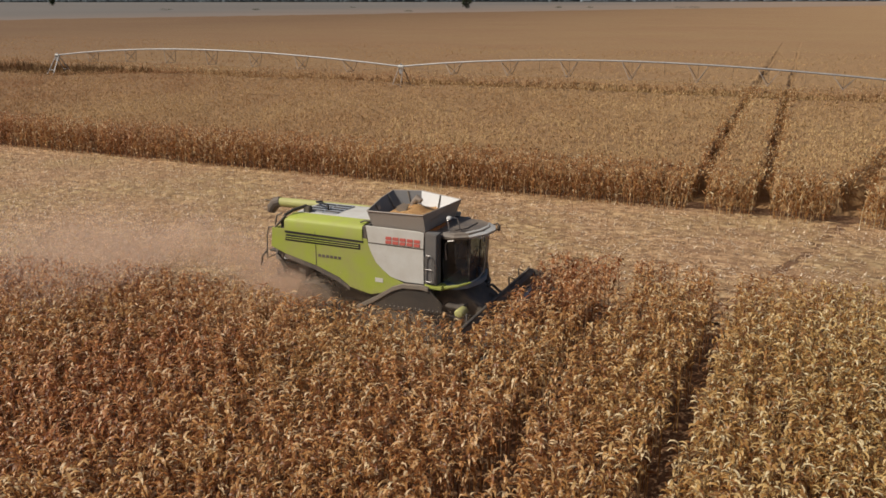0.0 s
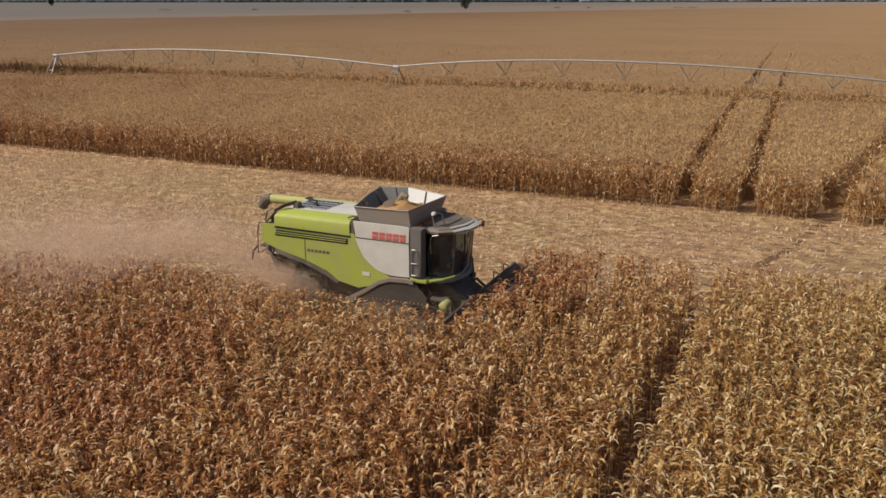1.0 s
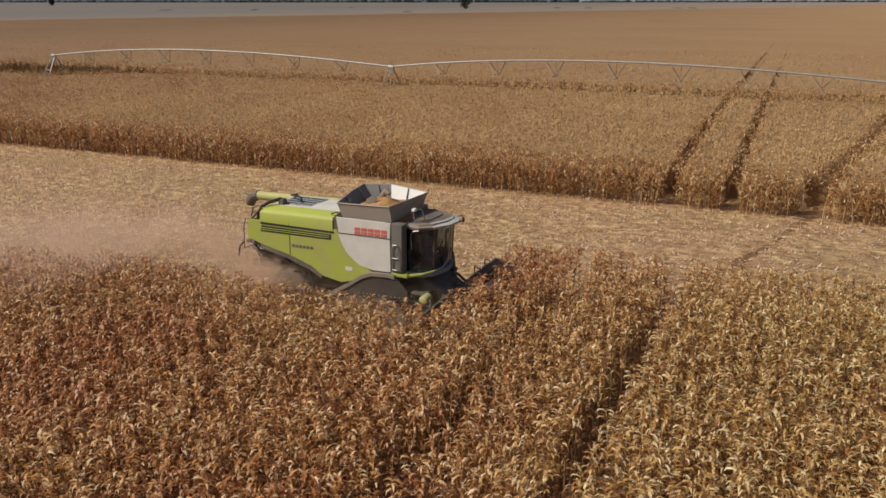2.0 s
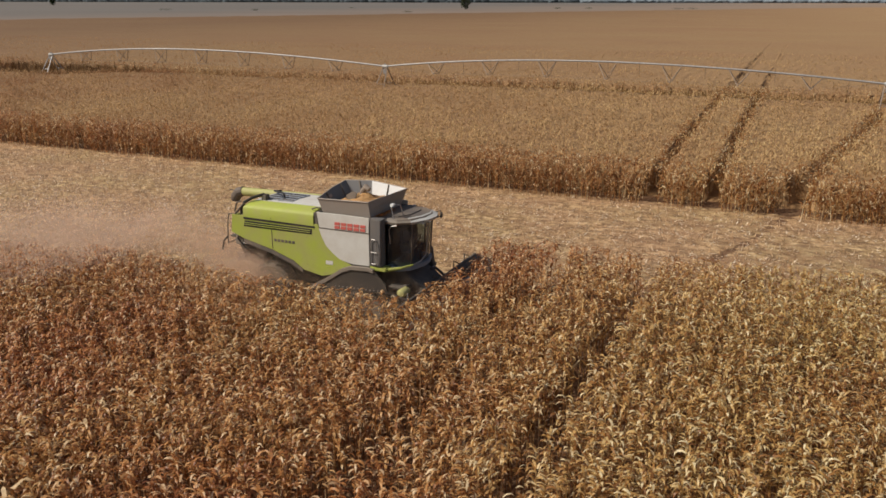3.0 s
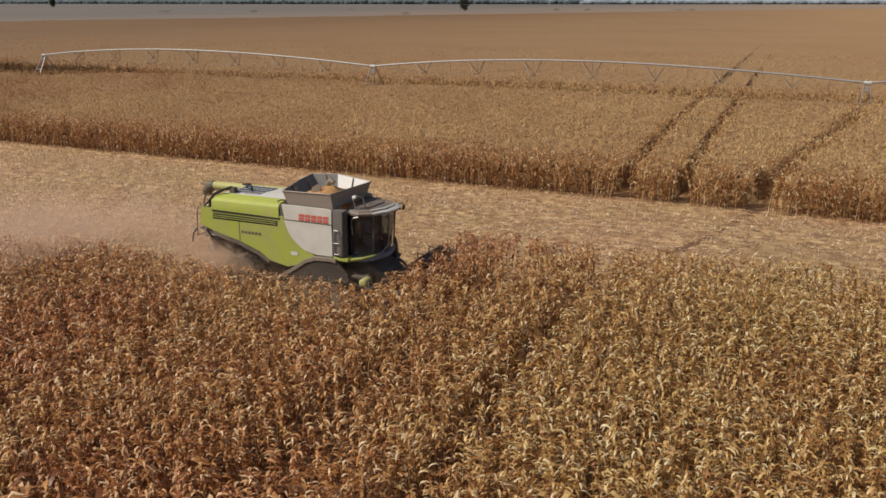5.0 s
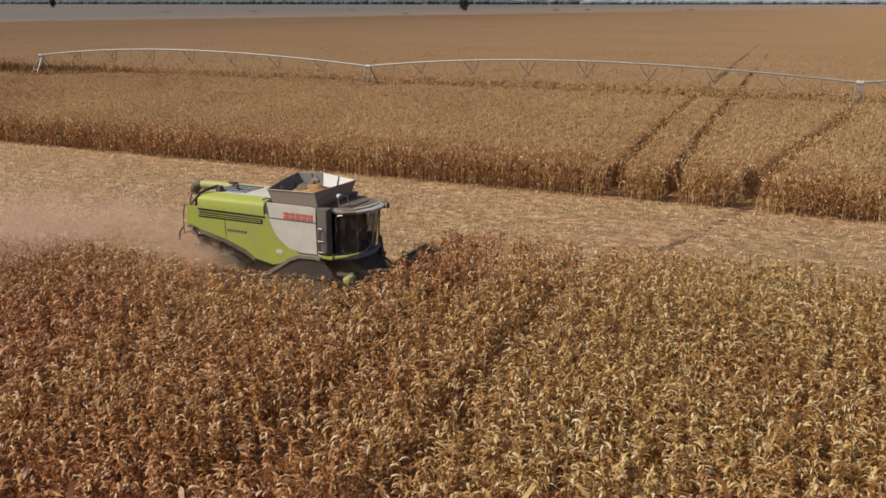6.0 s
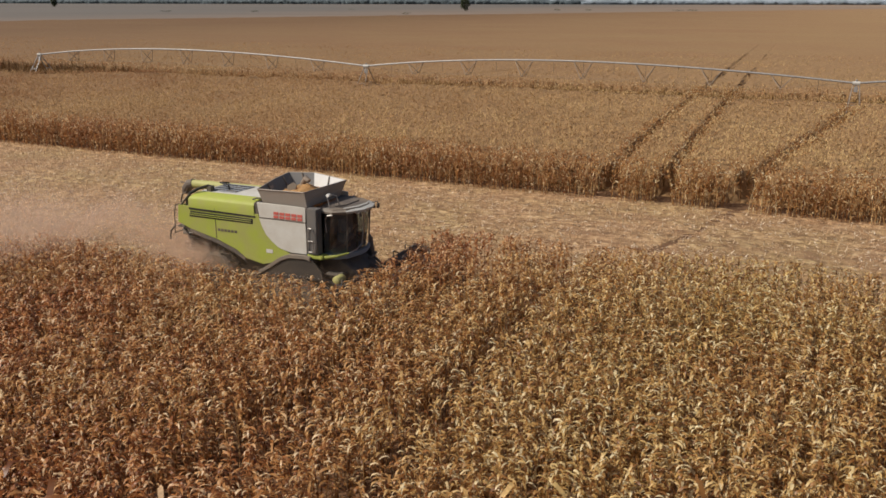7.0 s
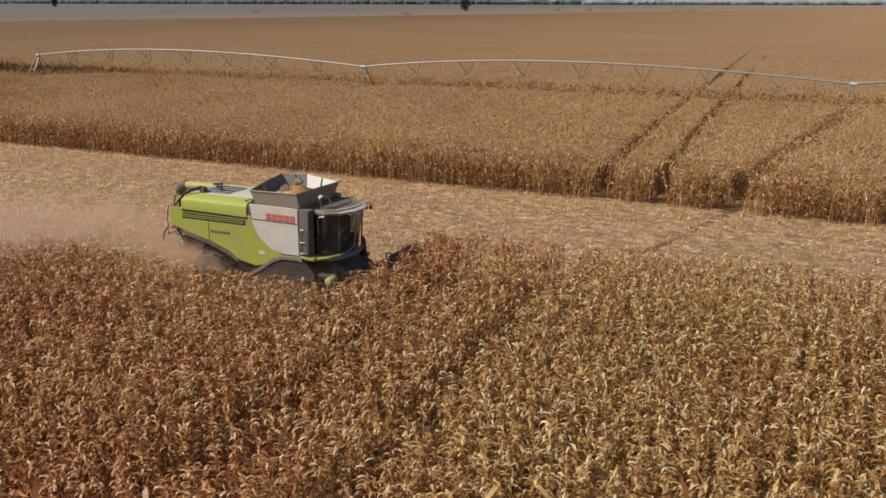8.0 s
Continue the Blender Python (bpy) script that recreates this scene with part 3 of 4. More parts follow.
def canopy():
    """The dense leaf mass under the loose top leaves of the far stand, with the wheel lanes cut in."""
    steps = [np.linspace(-520, -90, 60), np.linspace(-90, -20, 120), np.linspace(-20, 30, 150), np.linspace(30, 60, 50), np.linspace(60, 520, 60)]
    steps += [[t - TRAM_HALF - 0.04, t - TRAM_HALF + 0.02, t + TRAM_HALF - 0.02, t + TRAM_HALF + 0.04, t - 0.24, t - 0.2, t + 0.2, t + 0.24] for t in TRAM]
    xs = np.unique(np.round(np.concatenate(steps), 3))
    ys = np.concatenate([np.linspace(WALL_Y + 2.2, 70, 110), np.linspace(71, 200, 70), np.linspace(206, 1000, 60)])
    gx, gy = np.meshgrid(xs, ys)
    gx = gx + lane_lean(np.minimum(gy, 220))
    lane = in_lane(gx, gy)
    weed = in_weeds(gx, gy)
    r = np.random.default_rng(5)
    z = np.where(gy < 66, 1.55 + 0.2 * np.clip((gy - WALL_Y - 5) / 8, 0, 1), 1.8) + r.normal(0, 0.07, gx.shape) * np.clip((170 - gy) / 90, 0, 1) + 0.10 * np.sin(gx * 0.21) * np.sin(gy * 0.17)
    z = np.where(lane & (gy < 66), np.where(gy < 24, 0.15, 0.75), z)
    z = np.where(lane & (gy >= 66), 1.45 + 0.35 * np.clip((gy - 66) / 100, 0, 1), z)
    z[weed] = 0.1
    z[0] = -0.06
    n, m = gx.shape
    verts = np.stack([gx, gy, z], -1).reshape(-1, 3)
    i = np.arange(n * m).reshape(n, m)
    quads = np.stack([i[:-1, :-1], i[:-1, 1:], i[1:, 1:], i[1:, :-1]], -1).reshape(-1, 4)
    inside = (gy < 900 + 2.0 * gx)
    inside = inside[:-1, :-1] & inside[1:, 1:] & ~(weed[:-1, :-1] & weed[1:, 1:] & weed[:-1, 1:] & weed[1:, :-1])
    quads = quads[inside.reshape(-1)]
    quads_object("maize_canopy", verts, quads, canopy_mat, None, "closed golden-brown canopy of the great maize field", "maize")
    r = np.random.default_rng(6)
    kinds = [joined([leaf((r.uniform(-.2, .2), r.uniform(-.2, .2), 0.4), r.uniform(0, math.tau), r.uniform(0.7, 1.2), 0.13, r.uniform(0.9, 1.45), r.uniform(0.5, 2), 2) for _ in range(3)]) for _ in range(6)]
    x, y = r.uniform(-120, 70, 6500), WEED_Y[1] + 0.2 - 6.5 * r.uniform(0, 1, 6500) ** 2.2
    v, q = planted(kinds, x, y, r, 0.9, 1.45)
    x, y = r.uniform(-135, -69.5, 3200), r.uniform(WEED_Y[0] - 4, WEED_Y[1], 3200)
    w, p = planted(kinds, x, y, r, 1.1, 1.75)
    quads_object("weed_thicket", w, p, thicket_mat, None, "dark tall thicket of brown and olive weeds round the pivot tower", "weeds")
    quads_object("weed_strip", v, q, grass_mat, None, "olive and straw-coloured weeds along the irrigation line", "weeds")


def stubble():
    r = np.random.default_rng(17)
    n = 150000
    x = r.uniform(-1, 1, n)
    y = HEADER_NEAR + (WALL_Y - HEADER_NEAR) * r.uniform(0, 1, n)
    x = 4 - (y + 4) * 0.5 + x * (34 + (y + 4) * 1.25)
    ok = ~((y < HEADER_FAR + 0.2) & (x > HEADER_FRONT - 1.0)) & (x < 60) & (x > -75) & (~in_lane(x, y, -0.2) | (r.uniform(size=n) > 0.6))
    heap = np.array([noise.noise((a * 0.16, c * 0.8, 7)) + 0.6 * noise.noise((a * 0.9, c * 1.4, 2)) for a, c in zip(x, y)])
    ok &= heap > r.uniform(-0.62, 0.35, n)
    x, y = x[ok], y[ok]
    kinds = [leaf((0, 0, r.uniform(0.05, 0.14)), 0, r.uniform(0.08, 0.23), r.uniform(0.05, 0.12), r.uniform(-0.2, 0.5), r.uniform(0.0, 1.2), 1, r.normal(0, 1)) for _ in range(24)]
    v, q = planted(kinds, x, y, r)
    quads_object("straw_litter", v, q, scrap_mat, None, "scattered pale husks and leaf scraps on the stubble", "straw")
    xs, ys = row_places(-70, 55, HEADER_NEAR + 0.6, WALL_Y - 0.8, 0.34, r)
    ok = ~((ys < HEADER_FAR + 0.2) & (xs > HEADER_FRONT - 1.0)) & (xs > -18 - (ys + 4) * 2.2) & (xs < 24 + (ys + 4) * 0.5)
    kinds = [stalk(r.uniform(0.12, 0.3), 0.015, 0.013, (r.normal(0, 0.05), r.normal(0, 0.05)), 1) for _ in range(6)]
    v, q = planted(kinds, xs[ok], ys[ok], r)
    quads_object("cut_stalks", v, q, scrap_mat, None, "rows of short cut maize stalks", "stubble")


near_maize()
far_maize()
canopy()
stubble()


# ---------------------------------------------------------------- harvester
def harvester():
    h = thing("combine_harvester", "green and off-white tracked combine harvester, dusty, grain tank open", "combine harvester")
    near, far = -1.65, 1.25
    # inner body and rear hood
    part("body", prism([(-3.9, 2.4), (-2.4, 2.0), (-1.1, 1.45), (1.5, 1.5), (1.95, 1.9), (1.95, 3.5), (-3.4, 3.45), (-3.85, 3.1)], "y", near + 0.07, far - 0.05), dark_paint, h, "dark inner body")
    for side in (near, far):
        s = -1 if side == near else 1
        a, b = side, side - s * 0.05
        part("rear_side_panel", prism([(-4.05, 3.22), (-4.13, 2.56), (-3.57, 2.36), (-2.37, 2.09), (-1.52, 1.80), (-1.10, 1.52), (-0.37, 1.38), (0.35, 1.56), (0.85, 1.90),
                                       (0.62, 2.00), (0.36, 2.09), (0.10, 2.28), (-0.14, 2.50), (-0.30, 2.80), (-0.40, 3.10), (-0.45, 3.22)], "y", a, b, 0.012), green_paint, h, "lime green side panel")
        part("front_side_panel", prism([(-0.43, 3.10), (-0.32, 2.80), (-0.16, 2.50), (0.08, 2.28), (0.36, 2.08), (0.62, 2.01), (0.9, 1.96), (1.54, 1.98), (1.54, 3.095)], "y", a + s * 0.004, b, 0.012),
             white_paint, h, "off-white side panel")
        part("upper_white_panel", prism([(-0.40, 3.125), (1.54, 3.125), (1.56, 3.64), (1.3, 3.66), (-0.48, 3.66)], "y", a + s * 0.004, b, 0.012), white_paint, h, "off-white upper panel")
        vent = part("louvre_panel", prism([(-3.50, 3.05), (-3.55, 2.83), (-0.70, 2.84), (-0.69, 3.03)], "y", a + s * 0.008, a - s * 0.02), black_gap, h, "dark louvred air intake")
        for k in range(2):
            z = 2.895 + k * 0.07
            part("louvre_slat", prism([(-3.5, z), (-0.76, z), (-0.76, z + 0.016), (-3.5, z + 0.016)], "y", a + s * 0.03, a), green_paint, vent)
        part("lower_skirt", prism([(-3.60, 2.37), (-2.40, 2.10), (-1.55, 1.81), (-1.12, 1.53), (-1.14, 1.40), (-1.62, 1.66), (-2.42, 1.94), (-3.62, 2.22)], "y", a + s * 0.006, b, 0.01), skirt_paint, h, "dusty dark lower skirt")
        part("marker_plate", box((-0.18, min(a, a + s * 0.012), 1.84), (0.10, max(a, a + s * 0.012), 1.98), 0.004), white_paint, h, "small pale rectangular plate")
    # upper hood, green near side, rounded over the top
    prof = [(-1.66, 3.16), (-1.655, 3.50), (-1.62, 3.57), (-1.50, 3.64), (-1.1, 3.70), (-0.5, 3.71), (0.3, 3.68), (0.8, 3.58), (1.1, 3.44), (1.26, 3.27)]
    def hood(x0, x1, pr, shrink=1.0):
        return lofted([[(x, y, (z if z > 3.3 else z + lift) + (z - 3.27) * (k - 1)) for y, z in pr] for x, k, lift in ((x0, 0.86 * shrink, 0.01), (x0 + 0.12, 0.97 * shrink, 0.0), (x1, 1.0, -0.03))])
    part("hood_side", hood(-3.55, -0.62, prof[:5] + [(-1.1, 3.27)]), green_paint, h, "rounded lime green hood", True)
    part("hood_top", hood(-3.5, -0.50, [(-1.1, 3.3)] + [(y, z + 0.006) for y, z in prof[4:]]), white_paint, h, "pale dusty hood top")
    for x0, x1 in ((-3.25, -2.55), (-2.53, -1.95)):
        grille = part("radiator_grille", prism([(x0, -0.95), (x1, -0.90), (x1, 0.25), (x0, 0.25)], "z", 3.64, 3.722, 0.01), radiator_paint, h, "slate blue slotted radiator cover")
        for k in range(4):
            part("grille_bar", box((x0 + 0.04, -0.80 + k * 0.27, 3.722), (x1 - 0.04, -0.70 + k * 0.27, 3.735), 0.004), black_gap if k % 2 else dark_paint, grille)
    part("hood_seam", prism([(-3.54, 3.175), (-0.58, 3.145), (-0.58, 3.085), (-3.54, 3.10)], "y", near - 0.016, near + 0.02), black_gap, h, "dark gap below the hood")
    part("hood_gap", box((-0.62, near + 0.03, 3.2), (-0.47, 1.1, 3.62)), dark_paint, h, "dark joint between hood and tank")
    part("hood_latch", tube([(-0.75, -1.5, 3.70), (-0.6, -1.45, 3.76), (-0.35, -1.4, 3.74)], 0.03, 6), dark_paint, h)
    # rear end
    part("rear_panel", prism([(-1.58, 2.5), (1.18, 2.5), (1.18, 3.2), (-1.58, 3.2)], "x", -4.02, -3.95, 0.01), green_paint, h, "lime green tail panel")
    part("tail_frame", tube([(-3.55, -1.55, 3.65), (-3.85, -1.55, 3.35), (-4.0, -1.55, 3.2)], 0.04, 6), dark_paint, h)
    part("tail_rail", tube([(-4.04, -1.6, 3.23), (-4.22, -1.6, 3.2), (-4.3, -1.6, 2.9), (-4.35, -1.6, 2.1), (-4.35, -1.0, 2.1)], 0.020, 6), skirt_paint, h, "thin dusty tail rail")
    part("tail_rail", tube([(-4.25, 0.9, 3.3), (-4.3, 0.9, 2.4), (-4.3, 0.4, 2.35)], 0.025, 6), dark_paint, h)
    part("tail_step", tube([(-4.35, -1.6, 2.35), (-4.55, -1.6, 2.15), (-4.62, -1.6, 1.80)], 0.035, 6), dark_paint, h)
    part("tail_step", box((-4.35, -1.45, 2.3), (-4.05, -0.6, 2.36), 0.01), dark_paint, h)
    part("exhaust_frame", tube([(-3.76, -1.5, 3.05), (-3.72, -1.5, 3.4), (-3.60, -1.48, 3.66), (-3.40, -1.25, 3.80), (-3.10, -1.0, 3.90), (-2.98, -0.95, 3.84), (-2.98, -0.95, 3.66)], 0.055, 8), black_gap, h, "dark pipe frame over the hood")
    part("exhaust_frame", tube([(-3.76, 0.9, 3.05), (-3.66, 0.85, 3.6), (-3.2, -0.2, 3.85), (-2.75, -0.5, 3.90), (-2.50, -0.6, 3.90), (-2.46, -0.6, 3.70)], 0.035, 6), black_gap, h)
    part("exhaust_box", box((-3.16, -1.08, 3.66), (-2.92, -0.86, 3.90), 0.03), dark_paint, h)
    part("rear_post", tube([(-3.98, -1.56, 3.3), (-3.9, -1.54, 3.62), (-3.72, -1.5, 3.7)], 0.03, 6), dark_paint, h)
    part("rear_post", tube([(-3.90, -1.58, 2.55), (-3.86, -1.58, 3.15)], 0.035, 6), black_gap, h)
    part("rear_bracket", box((-4.10, -1.5, 2.05), (-3.75, -1.1, 2.42), 0.03), fender_paint, h, "pale dusty rear bracket")
    part("rear_hose", tube([(-3.8, -1.5, 2.6), (-3.95, -1.55, 2.3), (-3.7, -1.5, 2.0), (-3.3, -1.4, 1.95)], 0.03, 6), black_gap, h)
    part("rear_lamp", box((-3.66, -1.62, 2.16), (-3.46, -1.54, 2.22), 0.01), lamp_glass, h, "small pale lamp")
    ch = part("straw_chopper", prism([(-4.0, 2.45), (-4.15, 1.9), (-3.9, 1.35), (-3.2, 1.3), (-2.9, 2.0)], "y", -1.2, 0.9, 0.03), dark_paint, h, "dusty straw chopper housing")
    for k in range(6):
        part("chopper_vane", box((-4.35, -1.1 + k * 0.37, 1.3), (-3.95, -1.07 + k * 0.37, 1.6)), steel, ch)
    part("tail_lamp", box((-4.1, -1.6, 2.72), (-4.04, -1.45, 2.9), 0.01), orange_lens, h, "orange tail lamp")
    part("chassis", box((-3.6, -0.8, 0.75), (2.0, 0.5, 1.5), 0.05), dark_paint, h, "dark chassis")
    # steering wheels at the rear
    part("rear_axle", tube([(-2.55, -1.2, 0.78), (-2.55, 1.0, 0.78)], 0.12), dark_paint, h)
    for y in (-1.32, 1.0):
        rings = []
        for k in range(28):
            a = k * math.tau / 28
            rings.append([(-2.55 + rr * math.cos(a), y + dy, 0.78 + rr * math.sin(a)) for rr, dy in ((0.42, -0.25), (0.66, -0.29), (0.76, -0.22), (0.76, 0.22), (0.66, 0.29), (0.42, 0.25))])
        rings.append(rings[0])
        tyre = lofted(rings, False)
        bmesh.ops.remove_doubles(tyre, verts=tyre.verts, dist=1e-4)
        w = part("rear_wheel", tyre, rubber, h, "lugged rear tyre")
        part("rim", tube([(-2.55, y - 0.2, 0.78), (-2.55, y + 0.2, 0.78)], 0.40, 24), rubber, w, "dust-caked rim")
        lug = bmesh.new()
        for k in range(22):
            a = k * math.tau / 22
            m = Matrix.Translation((-2.55, y + (0.13 if k % 2 else -0.13), 0.78)) @ Matrix.Rotation(-a, 4, "Y") @ Matrix.Translation((0.77, 0, 0)) @ Matrix.Rotation(0.6 if k % 2 else -0.6, 4, "X")
            bmesh.ops.create_cube(lug, size=1, matrix=m @ Matrix.Diagonal((0.06, 0.30, 0.05, 1)))
        tagged(part("tread_lug", lug, rubber, w), kind="stuff")
    # crawler tracks at the front
    for y, s in ((-1.42, -1), (1.05, 1)):
        loop = []
        for cx, cz, r, a0, a1 in ((-0.55, 0.42, 0.42, 90, 270), (1.75, 0.42, 0.42, -90, 10), (1.0, 1.2, 0.40, 20, 160)):
            for k in range(9):
                a = radians(a0 + (a1 - a0) * k / 8)
                loop.append((cx + r * math.cos(a), cz + r * math.sin(a)))
        belt = part("track_belt", prism(loop, "y", y - 0.32, y + 0.32, 0.03), rubber, h, "black rubber crawler track")
        lugs = bmesh.new()
        tot = len(loop)
        for k in range(tot):
            (ax, az), (bx, bz) = loop[k], loop[(k + 1) % tot]
            ln = math.hypot(bx - ax, bz - az)
            for j in range(max(1, round(ln / 0.16))):
                f = (j + 0.5) / max(1, round(ln / 0.16))
                m = Matrix.Translation((ax + (bx - ax) * f, y, az + (bz - az) * f)) @ Matrix.Rotation(-math.atan2(bz - az, bx - ax), 4, "Y")
                bmesh.ops.create_cube(lugs, size=1, matrix=m @ Matrix.Diagonal((0.06, 0.60, 0.09, 1)))
        tagged(part("track_lug", lugs, rubber, belt), kind="stuff")
        for cx, cz, r in ((-0.55, 0.42, 0.33), (1.75, 0.42, 0.33), (1.0, 1.2, 0.31), (0.25, 0.25, 0.18), (0.65, 0.25, 0.18), (1.05, 0.25, 0.18)):
            part("track_roller", tube([(cx, y - 0.335, cz), (cx, y + 0.335, cz)], r, 20), dark_paint, belt)
        g = y + s * 0.36
        guard = part("track_guard", prism([(-0.75, 1.0), (0.55, 1.80), (0.9, 1.92), (1.7, 1.95), (1.9, 1.75), (2.2, 1.45), (2.2, 1.15), (-0.7, 0.95)], "y", g, g - s * 0.04, 0.01), guard_paint, h, "dark dusty track guard")
        line = [(-0.80, 1.00), (-0.1, 1.40), (0.50, 1.80), (0.86, 1.94), (1.50, 1.97), (1.74, 1.93)]
        part("fender", prism(line + [(x + 0.03, z - 0.13) for x, z in line[::-1]], "y", g + s * 0.05, g - s * 0.10, 0.015), fender_paint, guard, "pale dusty fender edge")
        for k in range(13):
            bm = bmesh.new()
            bmesh.ops.create_uvsphere(bm, u_segments=6, v_segments=4, radius=0.022, matrix=Matrix.Translation((0.25 + k * 0.15, g + s * 0.005, 1.155 + 0.004 * k)))
            part("bolt", bm, steel, guard)
    # grain tank, opened
    rim = [(-0.43, -1.62, 4.13), (1.50, -1.60, 4.17), (1.76, 0.80, 4.18), (0.12, 1.22, 4.24), (-0.82, 0.92, 4.24), (-0.72, -0.15, 4.20)]
    foot = [(-0.30, -1.50, 3.62), (1.52, -1.48, 3.62), (1.62, 0.55, 3.62), (0.25, 0.95, 3.62), (-0.42, 0.75, 3.62), (-0.42, -0.15, 3.62)]
    tank = part("grain_tank", lofted([foot, [tuple(Vector(a) * 0.5 + Vector(b) * 0.5) for a, b in zip(foot, rim)], rim], False), tank_paint, h, "grey folding grain tank walls")
    cx, cy = 0.62, -0.2
    ins = lambda p, d, dz=0.0: (p[0] + (cx - p[0]) * d, p[1] + (cy - p[1]) * d, p[2] + dz)
    for k in range(6):
        a, b = rim[k], rim[(k + 1) % 6]
        c, d = foot[k], foot[(k + 1) % 6]
        bm = bmesh.new()
        vs = [bm.verts.new(p) for p in (ins(a, 0.02), ins(b, 0.02), ins(d, 0.03), ins(c, 0.03))]
        bm.faces.new(vs)
        # inner walls turned from the sun get their shade as a darker colour
        part("tank_lining", bm, tank_inner if k in (1, 2) else shaded_tank_sheet, tank, "pale inner tank sheet" if k in (1, 2) else "inner tank sheet with shade put in as slate grey")
        part("tank_rim", tube([a, b], 0.022, 6), tank_paint, tank)
        e = tuple(Vector(ins(a, 0.035)) * 0.5 + Vector(ins(b, 0.035)) * 0.5)
        f = tuple(Vector(ins(c, 0.045)) * 0.5 + Vector(ins(d, 0.045)) * 0.5)
        part("tank_rib", tube([e, f], 0.025, 4), dark_paint, tank)
    part("filling_flap", prism([(-0.05, 3.86), (0.30, 3.86), (0.42, 4.12), (0.25, 4.2), (0.0, 4.05)], "y", -0.42, -0.37, 0.01), fender_paint, tank, "pale dusty filling flap")
    part("filling_auger", tube([(0.30, 0.05, 3.7), (0.42, 0.0, 4.12), (0.58, -0.05, 4.30), (0.72, -0.08, 4.22)], [0.11, 0.11, 0.12, 0.09], 10), brown_steel, tank, "brown filling auger head")
    # grain unloading tube along the far side
    auger = part("unloading_auger", tube([(-0.9, 0.9, 3.45), (-3.8, 0.88, 3.42), (-5.45, 0.85, 3.40)], 0.17, 16), dusty_green, h, "dusty lime green unloading auger folded back", True)
    part("auger_spout", tube([(-5.40, 0.85, 3.42), (-5.62, 0.85, 3.36), (-5.78, 0.83, 3.18), (-5.82, 0.83, 3.02)], [0.19, 0.21, 0.20, 0.17], 12), spout_rubber, auger, "dusty dark rubber spout")
    part("auger_lamp", tube([(-5.75, 0.8, 3.42), (-6.05, 0.8, 3.45)], 0.02, 6), dark_paint, auger)
    # plain shapes where the maker's lettering stands
    for k in range(5):
        x = 0.22 + k * 0.247
        bm = prism([(x, 3.16), (x + 0.20, 3.165), (x + 0.205, 3.262), (x + 0.005, 3.257)], "y", near - 0.018, near - 0.006)
        add_prism(bm, [(x + 0.008, 3.288), (x + 0.208, 3.293), (x + 0.213, 3.39), (x + 0.013, 3.385)], "y", near - 0.018, near - 0.006)
        part("red_mark", bm, red_paint, h, "red bar mark")
    for k in range(6):
        part("dark_mark", box((-2.28 + k * 0.15, near - 0.012, 2.42), (-2.28 + k * 0.15 + 0.105, near - 0.004, 2.51)), dark_paint, h)
    for x, z0, z1 in ((-2.37, 2.12, 2.83), (-2.37, 3.12, 3.26)):
        part("panel_joint", box((x - 0.008, near - 0.012, z0), (x + 0.008, near + 0.01, z1)), dark_paint, h)
    part("panel_joint", box((-0.40, near - 0.006, 3.098), (1.54, near + 0.02, 3.122)), dark_paint, h)
    # cab
    part("cab_rear_pillar", prism([(1.56, 2.0), (1.95, 2.0), (1.98, 3.62), (1.58, 3.64)], "y", near + 0.0, near + 0.35, 0.02), pillar_paint, h, "dark grey cab pillar")
    part("cab_rear_wall", box((1.86, -1.3, 1.9), (1.95, 1.1, 3.55), 0.02), cab_lining, h, "slate grey cab rear wall")
    floor = [(1.9, -1.25), (2.4, -1.25), (2.75, -0.95), (2.95, -0.3), (2.95, 0.1), (2.75, 0.7), (1.9, 0.95)]
    part("cab_floor", prism(floor, "z", 1.78, 1.95, 0.02), cab_lining, h)
    part("cab_sill", tube([(1.55, -1.62, 1.93), (2.1, -1.5, 1.88), (2.55, -1.3, 1.95), (2.85, -1.0, 2.02)], [0.07, 0.07, 0.05, 0.03], 8), green_paint, h, "lime green sill below the cab glass")
    part("cab_guard_rail", tube([(2.8, -1.06, 2.0), (2.98, -0.72, 2.08), (3.06, -0.45, 2.25), (3.10, -0.40, 2.7), (3.16, -0.42, 3.4)], 0.022, 6), steel, h, "pale guard rail at the cab corner")
    part("side_step", box((1.58, -1.66, 1.84), (2.15, -1.25, 1.97), 0.03), green_paint, h, "lime green step")
    roof = [(1.75, -1.26), (2.4, -1.28), (2.78, -1.0), (3.05, -0.45), (3.1, 0.1), (2.9, 0.55), (2.5, 0.8), (1.75, 0.85)]
    part("cab_roof", lofted([[(x, y, 3.42) for x, y in roof], [(x, y, 3.52) for x, y in roof], [(2.3 + (x - 2.3) * 0.94, y * 0.94, 3.58) for x, y in roof]]), cab_roof_paint, h, "dark dusty cab roof")
    rim_in = [(1.95, -1.18), (2.34, -1.14), (2.62, -0.92), (2.88, -0.42), (2.95, 0.1), (2.85, 0.5)]
    rim_out = [(1.9, -1.30), (2.42, -1.33), (2.82, -1.06), (3.15, -0.5), (3.24, 0.08), (3.05, 0.58)]
    rim = [[(*a, 3.60), (*o, 3.50), (o[0] - 0.02, o[1] + 0.02, 3.42), (a[0], a[1], 3.545)] for a, o in zip(rim_in, rim_out)]
    part("roof_edge", lofted(rim[:3]), fender_paint, h, "dusty grey roof edge")
    part("roof_visor", lofted(rim[2:]), roof_paint, h, "pale curved roof visor")
